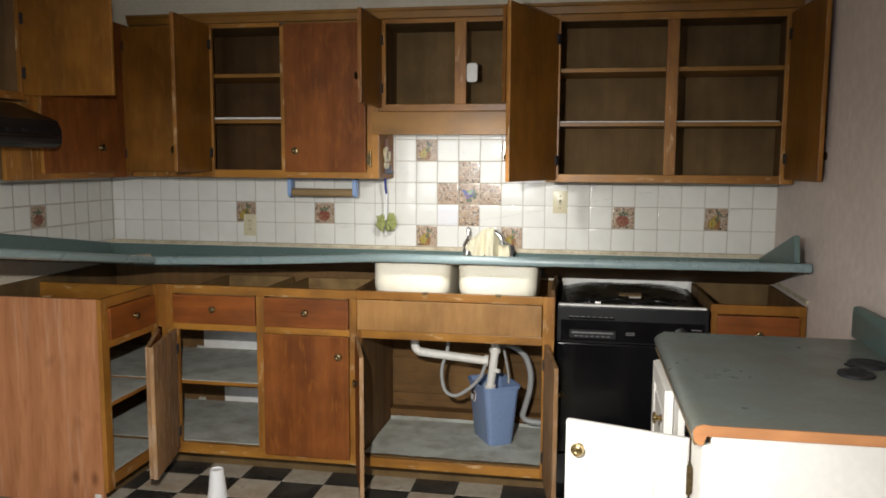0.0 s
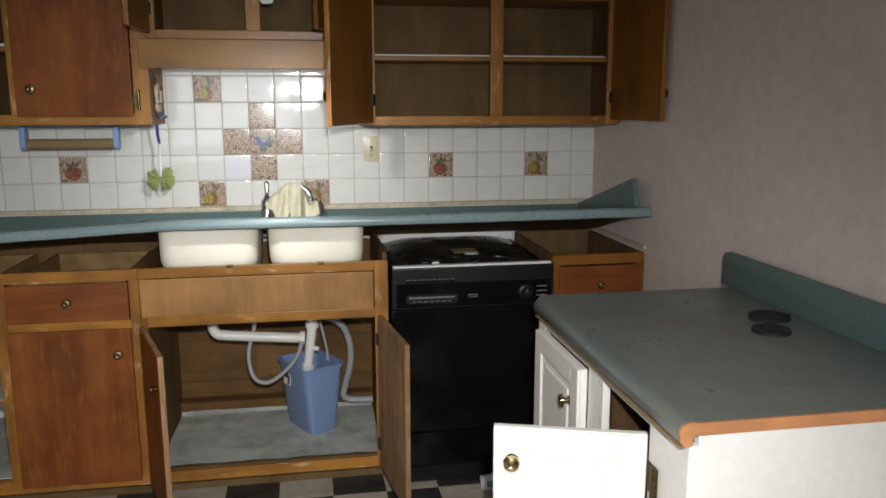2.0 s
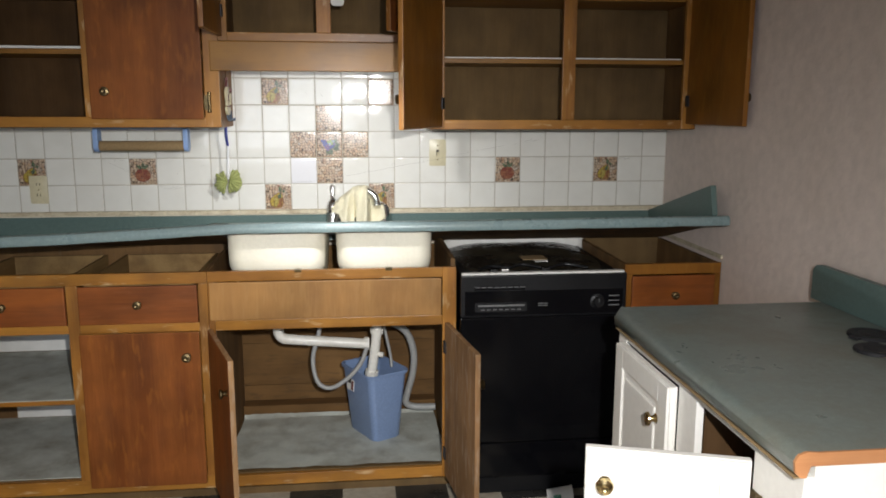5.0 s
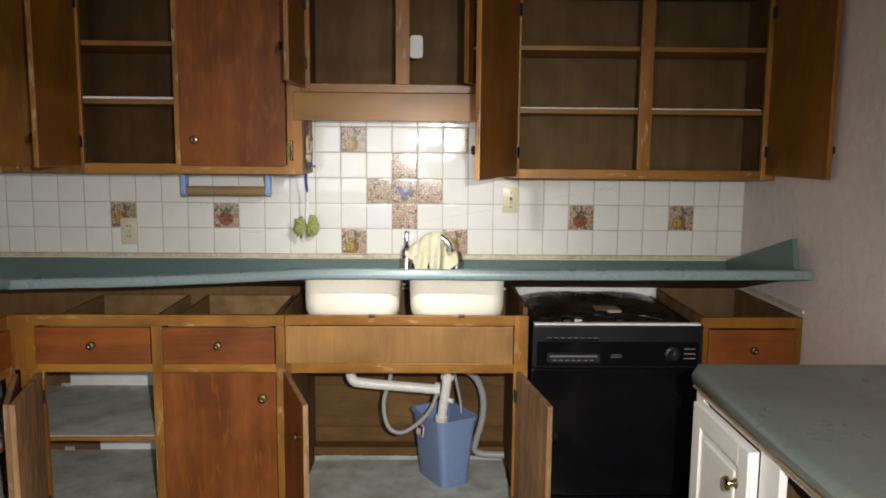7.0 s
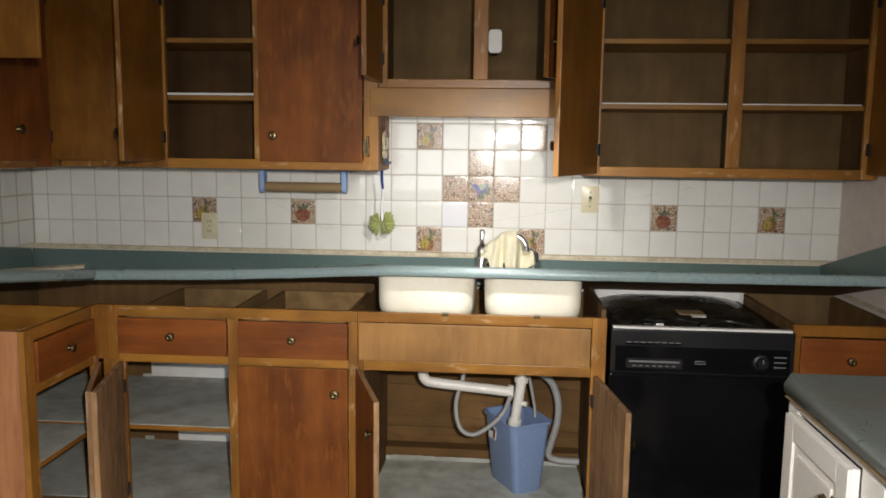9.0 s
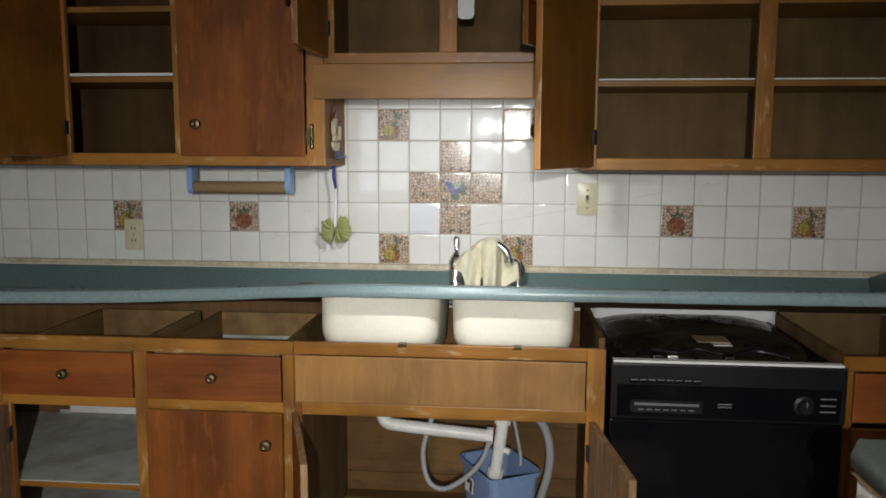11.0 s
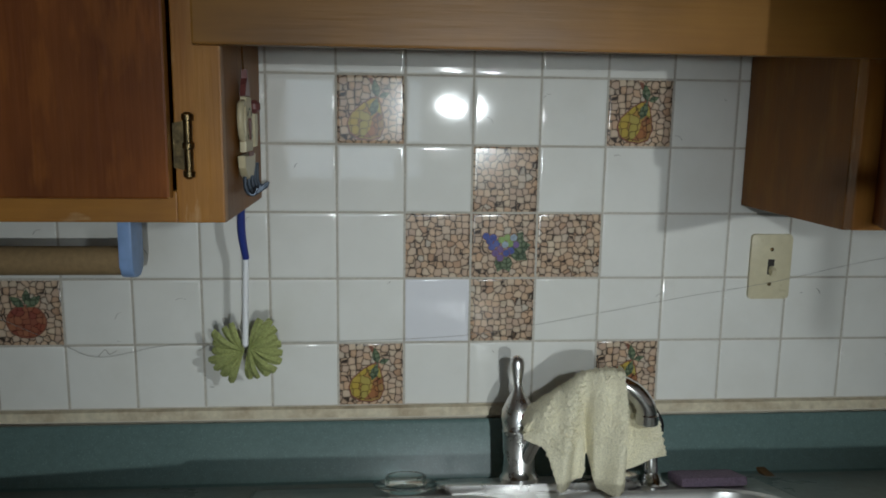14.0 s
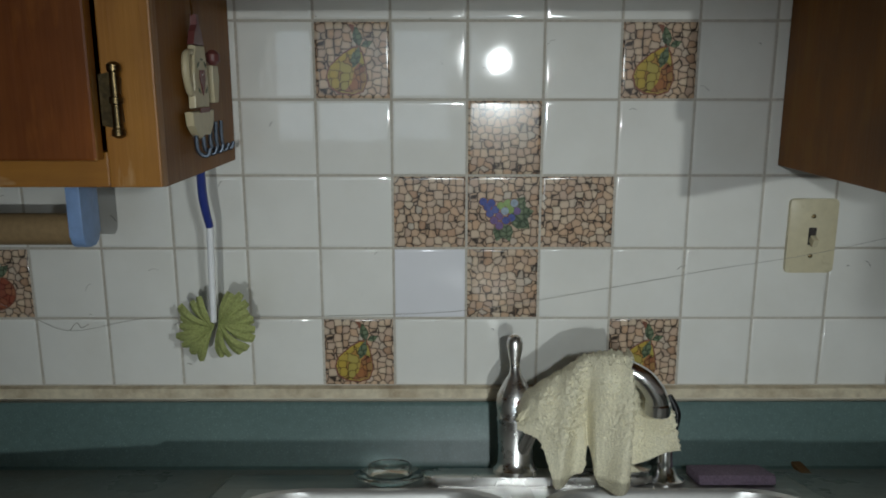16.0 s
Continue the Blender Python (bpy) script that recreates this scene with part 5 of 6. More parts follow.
# ---- under the sink ----
def drain_pipes():
    c = thing("drain_pipes", "white plastic drain pipes hanging under the sink bowls", "pipe", (0.1, -0.36, 0.6))
    part("crossbar", tube([(-0.203, -0.36, 0.74), (-0.203, -0.36, 0.62), (-0.200, -0.36, 0.592), (-0.186, -0.36, 0.576), (-0.16, -0.36, 0.570), (-0.02, -0.36, 0.557), (0.145, -0.36, 0.543)], 0.020, 18), M_PVC, c, smooth=True)
    part("tailpiece", tube([(0.186, -0.36, 0.78), (0.182, -0.36, 0.62), (0.176, -0.36, 0.55), (0.157, -0.345, 0.405)], 0.0195, 18), M_PVC, c, smooth=True)
    part("stub", tube([(0.158, -0.346, 0.41), (0.152, -0.340, 0.36)], 0.0165, 16, steps=2), M_HOSE, c, smooth=True)
    for p, q in (((0.130, -0.36, 0.544), (0.150, -0.36, 0.543)), ((0.1815, -0.36, 0.605), (0.1805, -0.36, 0.585)), ((0.160, -0.348, 0.428), (0.157, -0.346, 0.408)), ((-0.203, -0.36, 0.655), (-0.203, -0.36, 0.635))):
        part("slip_nut", tube([p, q], 0.0265, 10, steps=1), M_PVC, c)
    part("clean_out", tube([(0.178, -0.36, 0.50), (0.205, -0.37, 0.497)], 0.010, 12, steps=1), M_PVC, c, smooth=True)
    return c


def hoses():
    tagged(part("drain_hose", tube([(-0.04, -0.34, 0.72), (-0.045, -0.35, 0.60), (-0.072, -0.36, 0.49), (-0.055, -0.38, 0.40), (-0.005, -0.39, 0.375), (0.06, -0.39, 0.41), (0.115, -0.385, 0.47), (0.14, -0.38, 0.535)], 0.0085, 12), M_HOSE, smooth=True),
           "thin grey rubber hose looped under the sink", "hose")
    tagged(part("drain_hose", tube([(0.19, -0.24, 0.60), (0.25, -0.22, 0.585), (0.31, -0.2, 0.535), (0.338, -0.19, 0.45), (0.335, -0.19, 0.36), (0.312, -0.19, 0.27), (0.305, -0.19, 0.225), (0.34, -0.19, 0.205), (0.43, -0.2, 0.205)], 0.0145, 14), M_HOSE, smooth=True),
           "thick grey corrugated hose at the cabinet back", "hose")
    tagged(part("drain_hose", tube([(0.205, -0.27, 0.62), (0.222, -0.27, 0.54), (0.238, -0.28, 0.46), (0.24, -0.29, 0.42)], 0.006, 10), M_HOSE, smooth=True), "thin grey tube running down behind the bin", "hose")


def bin_():
    c = thing("waste_bin", "blue plastic waste bin standing under the drain pipe", "bin", (0.19, -0.34, 0.150))
    m = Matrix.Translation((0.170, -0.303, 0.1495)) @ pose(0, 0, 0, 0, 0, 29)

    def loop(bm, a, b, z, r=0.028):
        return [bm.verts.new((x, y, z)) for x, y in rounded(-a, a, -b, b, r, 5)]
    bm = bmesh.new()
    skin(bm, [loop(bm, 0.060, 0.100, 0.0), loop(bm, 0.063, 0.103, 0.004), loop(bm, 0.088, 0.116, 0.266), loop(bm, 0.094, 0.122, 0.269), loop(bm, 0.096, 0.124, 0.281), loop(bm, 0.094, 0.122, 0.284),
              loop(bm, 0.087, 0.115, 0.281), loop(bm, 0.061, 0.101, 0.006)])
    bm.faces.new([v for v in bm.verts][:24][::-1])
    part("body", bm, M_BIN, c, m=m, smooth=True)
    lm = m @ pose(-0.0825, 0.045, 0.215, 0, 0, -90) @ pose(0, 0, 0, -5.4)
    s = part("sticker", boxes((-0.027, 0.027, -0.0035, -0.001, -0.032, 0.032), bevel=0), M_PAPER, c, "white printed sticker", lm)
    part("sticker_print", boxes((-0.022, 0.004, -0.0045, -0.0036, -0.004, 0.022), bevel=0), M_DARK, s, m=lm)
    part("sticker_print", boxes((0.008, 0.024, -0.0045, -0.0036, -0.028, 0.01), bevel=0), M_RED, s, m=lm)
    return c


drain_pipes()
hoses()
bin_()


# ---- painted peninsula ----
def peninsula():
    c = thing("peninsula_cabinet", "white painted base cabinet, one panelled door swung open", "cabinet", (1.15, -1.8, 0))
    x0, y0, y1, zt = 0.845, -2.239, -1.335, 0.8925
    part("end_panel", boxes((x0, XR - 0.003, y0, y0 + 0.018, 0.005, zt)), M_WHITE, c)
    part("end_panel", boxes((x0, XR - 0.003, y1 - 0.018, y1, 0.005, zt)), M_WHITE, c)
    part("bottom_panel", boxes((x0 + 0.01, XR - 0.003, y0 + 0.018, y1 - 0.018, 0.10, 0.116)), M_PLY, c)
    part("back_panel", boxes((XR - 0.012, XR - 0.003, y0 + 0.018, y1 - 0.018, 0.116, zt)), M_PLY, c)
    # darkened ply: the shade inside the open cabinet is put into its colour
    part("partition", boxes((x0 + 0.02, XR - 0.012, -1.80, -1.785, 0.116, zt)), M_PLY_DEEP, c)
    for a, b in ((y0, -2.082), (-1.835, -1.742), (-1.392, y1)):
        part("stile", boxes((x0 - 0.018, x0, a, b, 0.09, 0.872), bevel=0.002), M_WHITE, c)
    part("rail", boxes((x0 - 0.018, x0, -2.082, -1.835, 0.846, 0.872), bevel=0.002), M_WHITE, c)
    part("rail", boxes((x0 - 0.018, x0, -1.742, -1.392, 0.846, 0.872), bevel=0.002), M_WHITE, c)
    part("rail", boxes((x0 - 0.018, x0, -2.082, -1.392, 0.09, 0.115), bevel=0.002), M_WHITE, c)
    part("toe_kick", boxes((x0 + 0.06, x0 + 0.075, y0 + 0.018, y1 - 0.018, 0, 0.09)), M_DARK, c)
    door(c, (x0 - 0.019, -1.385, 0.105), -90, 1, 0.355, 0.738, 0, D_WHITE, (0.295, 0.64), hinges=False, panel=True, knob_mat=M_BRIGHT)
    door(c, (x0 - 0.019, -2.072, 0.105), -90, -1, 0.30, 0.725, 72, D_WHITE, (0.262, 0.66), hinges=False, panel=True, knob_mat=M_BRIGHT)
    for z in (0.745, 0.20):
        bm = boxes((x0 - 0.023, x0 - 0.018, -2.128, -2.076, z - 0.03, z + 0.03), bevel=0.002)
        tube([(x0 - 0.026, -2.122, z - 0.034), (x0 - 0.026, -2.122, z + 0.034)], 0.0055, 10, bm, 1)
        part("hinge", bm, M_BRASS, c, "tarnished brass hinge")
    return c


def peninsula_top():
    c = thing("countertop", "worn teal laminate countertop with an orange raw end edge", "countertop", (1.14, -1.8, 0.9))
    y0, y1, z = -2.243, -1.300, 0.916
    out = [(XR - 0.003, z - 0.0225), (0.834, z - 0.0225), (0.834, z - 0.042), (0.818, z - 0.043), (0.808, z - 0.034), (0.805, z - 0.014), (0.812, z - 0.003), (0.826, z + 0.002), (0.845, z), (1.44, z), (XR - 0.003, z)]
    bm = bmesh.new()
    ya = y0 + 0.006
    a = [bm.verts.new((x, ya, zz)) for x, zz in out]
    # the far corner is cut off round
    b = [bm.verts.new((max(x, 0.805), y1, zz)) for x, zz in out]
    mid = [bm.verts.new((x, y1 - 0.05, zz)) for x, zz in out]
    for v, (x, zz) in zip(b, out):
        v.co.x = x + 0.03 * max(0.0, 1 - (x - 0.805) / 0.05)
    k = len(out)
    for p, q in ((a, mid), (mid, b)):
        for j in range(k):
            bm.faces.new((p[j], q[j], q[(j + 1) % k], p[(j + 1) % k])).material_index = 1 if 7 <= j <= 9 else 2 if 3 <= j < 7 else 0
    bm.faces.new(a)
    bm.faces.new(b[::-1])
    part("top", bm, [M_SPLASH, M_TOP, M_TOP], c, smooth=True)
    edge = [(x + 0.0005, zz) for x, zz in out[3:]] + [(XR - 0.003, z - 0.0228), (0.834, z - 0.0228), (0.828, z - 0.043)]
    part("end_edge", prism(edge, y0, ya - 0.0003), M_EDGE, c, "raw orange chipboard end edge")
    part("raw_edge", boxes((0.8095, 0.824, ya, y1 - 0.05, z - 0.0460, z - 0.0435), bevel=0.0005), M_CARD, c, "raw brown strip under the rounded edge")
    sp = [(y0 + 0.01, z), (y1 + 0.046, z), (y1 + 0.046, z + 0.085), (y1 + 0.035, z + 0.1), (y1 + 0.02, z + 0.104), (y0 + 0.01, z + 0.104)]
    part("back_splash", prism(sp, -1.452, -1.430, m=Matrix(((0, -1, 0, 0), (1, 0, 0, 0), (0, 0, 1, 0.0005), (0, 0, 0, 1))), bevel=0.004), M_SPLASH, c, smooth=True)
    return c


peninsula()
peninsula_top()


def burner_cap(x, y, z, turn, r):
    c = thing("burner_ring", "black cast metal burner ring lying on the countertop", "burner ring", (x, y, z), "burner rings")
    part("ring", lathe([(r * 0.55, 0.0), (r, 0.0), (r, 0.006), (r * 0.95, 0.0085), (r * 0.62, 0.0085), (r * 0.55, 0.006)], 36, Matrix.Translation((x, y, z))), M_IRON, c, smooth=True)
    part("cap", lathe([(r * 0.54, 0.002), (r * 0.54, 0.007), (r * 0.4, 0.010), (r * 0.1, 0.009)], 30, Matrix.Translation((x, y, z))), M_IRON, c, smooth=True)
    part("tab", boxes((r * 0.9, r * 1.25, -0.012, 0.012, 0.001, 0.008), bevel=0.002), M_IRON, c, m=Matrix.Translation((x, y, z)) @ pose(0, 0, 0, 0, 0, turn))


burner_cap(1.352, -1.640, 0.9165, 200, 0.052)
burner_cap(1.285, -1.755, 0.9165, 60, 0.046)


# ---- small things on the wall and the floor ----
def towel_holder():
    c = thing("paper_towel_holder", "pale blue plastic towel holder with a bare cardboard tube", "towel holder", (-0.72, -0.15, 1.386))
    for x in (-0.893, -0.553):
        bm = prism(rounded(-0.175, -0.125, 1.292, 1.3865, 0.016), x - 0.009, x + 0.009, m=Matrix(((0, 1, 0, 0), (1, 0, 0, 0), (0, 0, 1, 0), (0, 0, 0, 1))), bevel=0.003)
        part("bracket", bm, M_BLUE, c, smooth=True)
    part("cardboard_tube", tube([(-0.883, -0.15, 1.314), (-0.563, -0.15, 1.314)], 0.0205, 22, steps=1), M_CARD, c, "brown cardboard tube", smooth=True)
    part("back_bar", boxes((-0.90, -0.546, -0.14, -0.128, 1.378, 1.3865), bevel=0.002), M_BLUE, c)
    return c


def plate(name, label, category, x, z, w, h):
    c = thing(name, label, category, (x, -0.003, z))
    bm = prism(rounded(x - w / 2, x + w / 2, z - h / 2, z + h / 2, 0.006), -0.0065, -0.0005, bevel=0.002)
    part("cover_plate", bm, M_IVORY, c, smooth=True)
    return c


def light_switch():
    c = plate("light_switch", "ivory plastic toggle light switch on the tiles", "switch", 0.459, 1.275, 0.072, 0.112)
    part("slot", boxes((0.4535, 0.4645, -0.0078, -0.0066, 1.262, 1.288), bevel=0), M_DARK, c)
    part("toggle", boxes((-0.004, 0.004, -0.014, 0.0, -0.006, 0.006), bevel=0.0015), M_IVORY, c, m=pose(0.459, -0.0075, 1.272, 25))
    for z in (1.305, 1.245):
        part("screw", lathe([(0.0035, 0), (0.003, 0.0015), (0.001, 0.002)], 10, pose(0.459, -0.0066, z, 90)), M_BRASS, c)


def wall_outlet():
    c = plate("wall_outlet", "ivory plastic double wall outlet on the tiles", "outlet", -1.182, 1.130, 0.070, 0.114)
    for z in (1.152, 1.108):
        r = part("receptacle", prism(rounded(-1.197, -1.167, z - 0.014, z + 0.014, 0.008), -0.0085, -0.0066), M_IVORY, c)
        for x in (-1.188, -1.176):
            part("slot", boxes((x - 0.0015, x + 0.0015, -0.0093, -0.0086, z - 0.004, z + 0.006), bevel=0), M_DARK, r)
    part("screw", lathe([(0.003, 0), (0.0025, 0.0015), (0.001, 0.002)], 10, pose(-1.182, -0.0066, 1.130, 90)), M_BRASS, c)


def ellipse(cx, cz, a, b, n=28, turn=0.0):
    return [(cx + a * math.cos(t) * math.cos(turn) - b * math.sin(t) * math.sin(turn), cz + a * math.cos(t) * math.sin(turn) + b * math.sin(t) * math.cos(turn))
            for t in (2 * math.pi * i / n for i in range(n))]


def key_hook():
    """A painted wooden teapot with hooks on the cabinet's side; x runs off the panel."""
    c = thing("hook_plaque", "cream painted teapot plaque with blue-grey hooks on the cabinet side", "hook rack", (-0.385, -0.18, 1.5))
    m = Matrix(((0, 1, 0, -0.389), (1, 0, 0, -0.185), (0, 0, 1, 1.50), (0, 0, 0, 1)))
    pot = [(-0.028, -0.030), (0.026, -0.030), (0.024, 0.010), (0.020, 0.042), (-0.018, 0.042), (-0.026, 0.010)]
    part("pot", prism(pot, 0.001, 0.010, m=m, bevel=0.002), M_CERAMIC, c)
    part("lid", prism([(-0.020, 0.043), (0.021, 0.043), (0.014, 0.058), (0.004, 0.066), (0.006, 0.078), (-0.003, 0.078), (-0.002, 0.066), (-0.012, 0.058)], 0.001, 0.009, m=m, bevel=0.001), M_RED, c, "brick red lid")
    part("handle", tube([m @ Vector(p) for p in ((-0.024, 0.006, 0.034), (-0.042, 0.006, 0.030), (-0.046, 0.006, 0.010), (-0.036, 0.006, -0.010), (-0.027, 0.006, -0.012))], 0.0045, 10), M_CERAMIC, c, smooth=True)
    part("heart", prism([(0.0, -0.016), (0.011, 0.004), (0.009, 0.014), (0.003, 0.014), (0.0, 0.008), (-0.003, 0.014), (-0.009, 0.014), (-0.011, 0.004)], 0.0105, 0.0115, m=m), M_RED, c, "brick red heart")
    part("painted_band", prism([(-0.018, -0.036), (0.018, -0.036), (0.020, -0.0305), (-0.020, -0.0305)], 0.0112, 0.0122, m=m), M_RED, c, "brick red band")
    for dx, dz, a in ((-0.014, 0.020, 40), (0.014, 0.020, -40), (-0.014, -0.010, -40), (0.014, -0.010, 40), (0.0, 0.026, 0)):
        u, w = 0.0055 * math.cos(radians(a)), 0.0055 * math.sin(radians(a))
        part("painted_leaf", prism([(dx - u, dz - w), (dx + 0.3 * w, dz - 0.3 * u), (dx + u, dz + w), (dx - 0.3 * w, dz + 0.3 * u)], 0.0105, 0.0113, m=m), M_LEAF, c, "dark green painted leaf")
    part("saucer", prism([(-0.046, -0.034), (0.040, -0.034), (0.036, -0.052), (0.020, -0.064), (0.0, -0.060), (-0.014, -0.066), (-0.030, -0.060), (-0.042, -0.050)], 0.001, 0.011, m=m, bevel=0.002), M_CERAMIC, c)
    part("cup", prism([(0.052, -0.026), (0.068, -0.026), (0.076, 0.004), (0.072, 0.020), (0.050, 0.020), (0.048, 0.0)], 0.001, 0.010, m=m, bevel=0.002), M_CERAMIC, c)
    part("ball", lathe([(0.004, -0.009), (0.009, -0.004), (0.009, 0.004), (0.004, 0.009)], 14, m @ Matrix.Translation((0.061, 0.007, 0.030))), M_RED, c, "brick red ball", smooth=True)
    part("hanging_wire", tube([m @ Vector(p) for p in ((-0.002, 0.004, 0.076), (-0.004, 0.003, 0.11), (-0.006, 0.003, 0.16))], 0.0012, 6), M_BRIGHT, c, "brass hanging wire")
    for x in (-0.022, 0.006, 0.034, 0.060, 0.084):
        pts = ((x, 0.006, -0.055 if x < 0.05 else -0.05), (x, 0.006, -0.076), (x + 0.002, 0.010, -0.085), (x + 0.004, 0.017, -0.086), (x + 0.006, 0.020, -0.078))
        part("hook", tube([m @ Vector(p) for p in pts], 0.0027, 8), M_HOOK, c, "blue-grey metal hook", smooth=True)


def dish_brush():
    c = thing("dish_brush", "green felt dish mop with a blue and white handle, hanging", "brush", (-0.40, -0.12, 1.18), )
    part("grip", tube([(-0.398, -0.150, 1.412), (-0.4, -0.146, 1.395), (-0.402, -0.136, 1.35), (-0.399, -0.125, 1.312)], [0.004, 0.0055, 0.006, 0.005], 12), M_NAVY, c, "navy blue grip", smooth=True)
    part("handle", tube([(-0.399, -0.125, 1.312), (-0.402, -0.120, 1.25), (-0.405, -0.116, 1.178)], 0.0045, 12), M_CUP, c, "white handle", smooth=True)
    rnd = random.Random(4)
    fans = [(-0.411, 1.166, a) for a in range(112, 262, 17)] + [(-0.402, 1.171, a) for a in range(-92, 84, 16)]
    for i, (cx, cz, a) in enumerate(fans):
        ln, wd, lift_ = rnd.uniform(0.044, 0.054), rnd.uniform(0.0058, 0.0074), rnd.uniform(0.006, 0.020)
        bm = bmesh.new()
        rows = []
        for k in range(8):
            s = k / 7
            h = wd * (0.30 + 0.70 * min(1, s * 1.5)) * (1 - 0.22 * max(0, s - 0.85) / 0.15)
            y = -lift_ * math.sin(math.pi * min(1, s * 0.85)) + 0.006 * s * s
            ruffle = 0.002 * math.sin(5 * s + i)
            rows.append([bm.verts.new((ln * s, y + 0.003 + ruffle, -h)), bm.verts.new((ln * s + 0.001 * (k == 7), y - 0.0015, 0)), bm.verts.new((ln * s, y + 0.003 - ruffle, h)), bm.verts.new((ln * s, y + 0.0025, 0))])
        for p, q in zip(rows, rows[1:]):
            for k in range(4):
                bm.faces.new((p[k], p[(k + 1) % 4], q[(k + 1) % 4], q[k]))
        bm.faces.new(rows[0])
        bm.faces.new(rows[-1])
        part("felt_strip", bm, M_SPONGE, c, m=Matrix.Translation((cx, -0.104 + 0.003 * (i % 2), cz)) @ pose(0, 0, 0, 0, -a, 0), smooth=True)


def foam_cup():
    c = thing("foam_cup", "white foam cup standing upside down on the floor", "cup", (-0.982, -0.86, 0))
    part("body", lathe([(0.043, 0.0), (0.0445, 0.002), (0.0445, 0.006), (0.042, 0.008), (0.029, 0.128), (0.028, 0.13), (0.024, 0.13), (0.023, 0.124), (0.004, 0.123)], 32, Matrix.Translation((-0.982, -0.86, 0.0005))), M_CUP, c, smooth=True)


def drawer_package():
    bm = bmesh.new()
    n = 14
    vs = {}
    for i in range(n + 1):
        for j in range(n + 1):
            x, y = -0.07 + 0.14 * i / n, -0.05 + 0.10 * j / n
            e = min(i, j, n - i, n - j) / n
            vs[i, j] = bm.verts.new((x, y, 0.004 + 0.02 * min(1, e * 5) + 0.008 * noise.noise((x * 40, y * 40, 3))))
    for i in range(n):
        for j in range(n):
            bm.faces.new((vs[i, j], vs[i + 1, j], vs[i + 1, j + 1], vs[i, j + 1])).material_index = 1 if i < 7 and j < 9 else 0
    ob = tagged(part("plastic_package", bm, [M_STEEL, M_NAVY], m=Matrix.Translation((-0.70, -0.30, 0.7695)) @ pose(0, 0, 0, 0, 0, 12), smooth=True), "crinkled clear and blue plastic package in a drawer", "package")
    tagged(part("drawer_liner", boxes((-0.815, -0.475, -0.59, -0.1185, 0.7685, 0.7705), (-0.815, -0.475, -0.1185, -0.1135, 0.7685, 0.790), bevel=0), M_LINER), "pale paper liner in the drawer bottom", "liner")


def cobweb():
    bm = tube([(-0.90, -0.004, 1.239), (-0.80, -0.005, 1.19), (-0.713, -0.004, 1.148), (-0.654, -0.006, 1.128), (-0.543, -0.005, 1.147), (-0.40, -0.006, 1.150), (-0.262, -0.005, 1.151), (-0.05, -0.004, 1.16),
               (0.167, -0.005, 1.196), (0.31, -0.004, 1.222), (0.459, -0.009, 1.248), (0.60, -0.006, 1.278), (0.749, -0.004, 1.305)], 0.0003, 5)
    for x, z, w in ((-0.66, 1.128, 0.03), (-0.50, 1.136, 0.05), (-0.44, 1.128, 0.025), (0.84, 1.32, 0.06), (1.25, 1.24, 0.07), (-0.88, 1.245, 0.05)):
        tube([(x, -0.003, z), (x + w * 0.4, -0.004, z + 0.012), (x + w * 0.6, -0.003, z + 0.004), (x + w, -0.003, z + 0.01)], 0.0005, 5, bm)
    rng = random.Random(21)
    for i in range(34):
        x, z, a, w = rng.uniform(-1.3, 1.3), rng.uniform(1.06, 1.38), rng.uniform(-0.9, 0.9), rng.uniform(0.003, 0.016)
        if i < 12:
            x, z = rng.uniform(-0.36, 0.36), rng.uniform(1.42, 1.60)
        dx, dz = w * math.cos(a), w * math.sin(a)
        tube([(x, -0.0015, z), (x + 0.5 * dx, -0.003, z + 0.5 * dz + 0.2 * w), (x + dx, -0.0015, z + dz)], rng.uniform(0.0003, 0.0006), 4, bm, 3)
    tagged(part("cobweb", bm, M_WEB), "grey dusty cobweb thread strung across the tiles", "cobweb", kind="stuff")


def tipped_cup():
    """A paper cup on its side: its axis runs along local z."""
    c = thing("paper_cup", "white paper cup with a green print, tipped on the floor", "cup", (0.85, -0.70, 0.0))
    m = Matrix.Translation((0.803, -0.695, 0.0275)) @ pose(0, 0, 0, 0, 0, -8) @ pose(0, 0, 0, 0, 84, 0)
    part("body", lathe([(0.004, 0.004), (0.025, 0.004), (0.026, 0.0), (0.027, 0.001), (0.0352, 0.090), (0.0372, 0.092), (0.0372, 0.095), (0.034, 0.095), (0.0335, 0.090), (0.0255, 0.006), (0.004, 0.0055)], 28, m), M_PAPER, c, smooth=True)
    bm = bmesh.new()
    grid = [[bm.verts.new(m @ Vector(((0.0275 + 0.0915 * z) * math.cos(a), (0.0275 + 0.0915 * z) * math.sin(a), z))) for z in (0.022, 0.05)] for a in (radians(d) for d in range(-125, -74, 10))]
    for p, q in zip(grid, grid[1:]):
        bm.faces.new((p[0], q[0], q[1], p[1]))
    part("print_patch", bm, M_GREEN, c, "green printed patch")


towel_holder()
light_switch()
wall_outlet()
key_hook()
dish_brush()
foam_cup()
drawer_package()
cobweb()
tipped_cup()


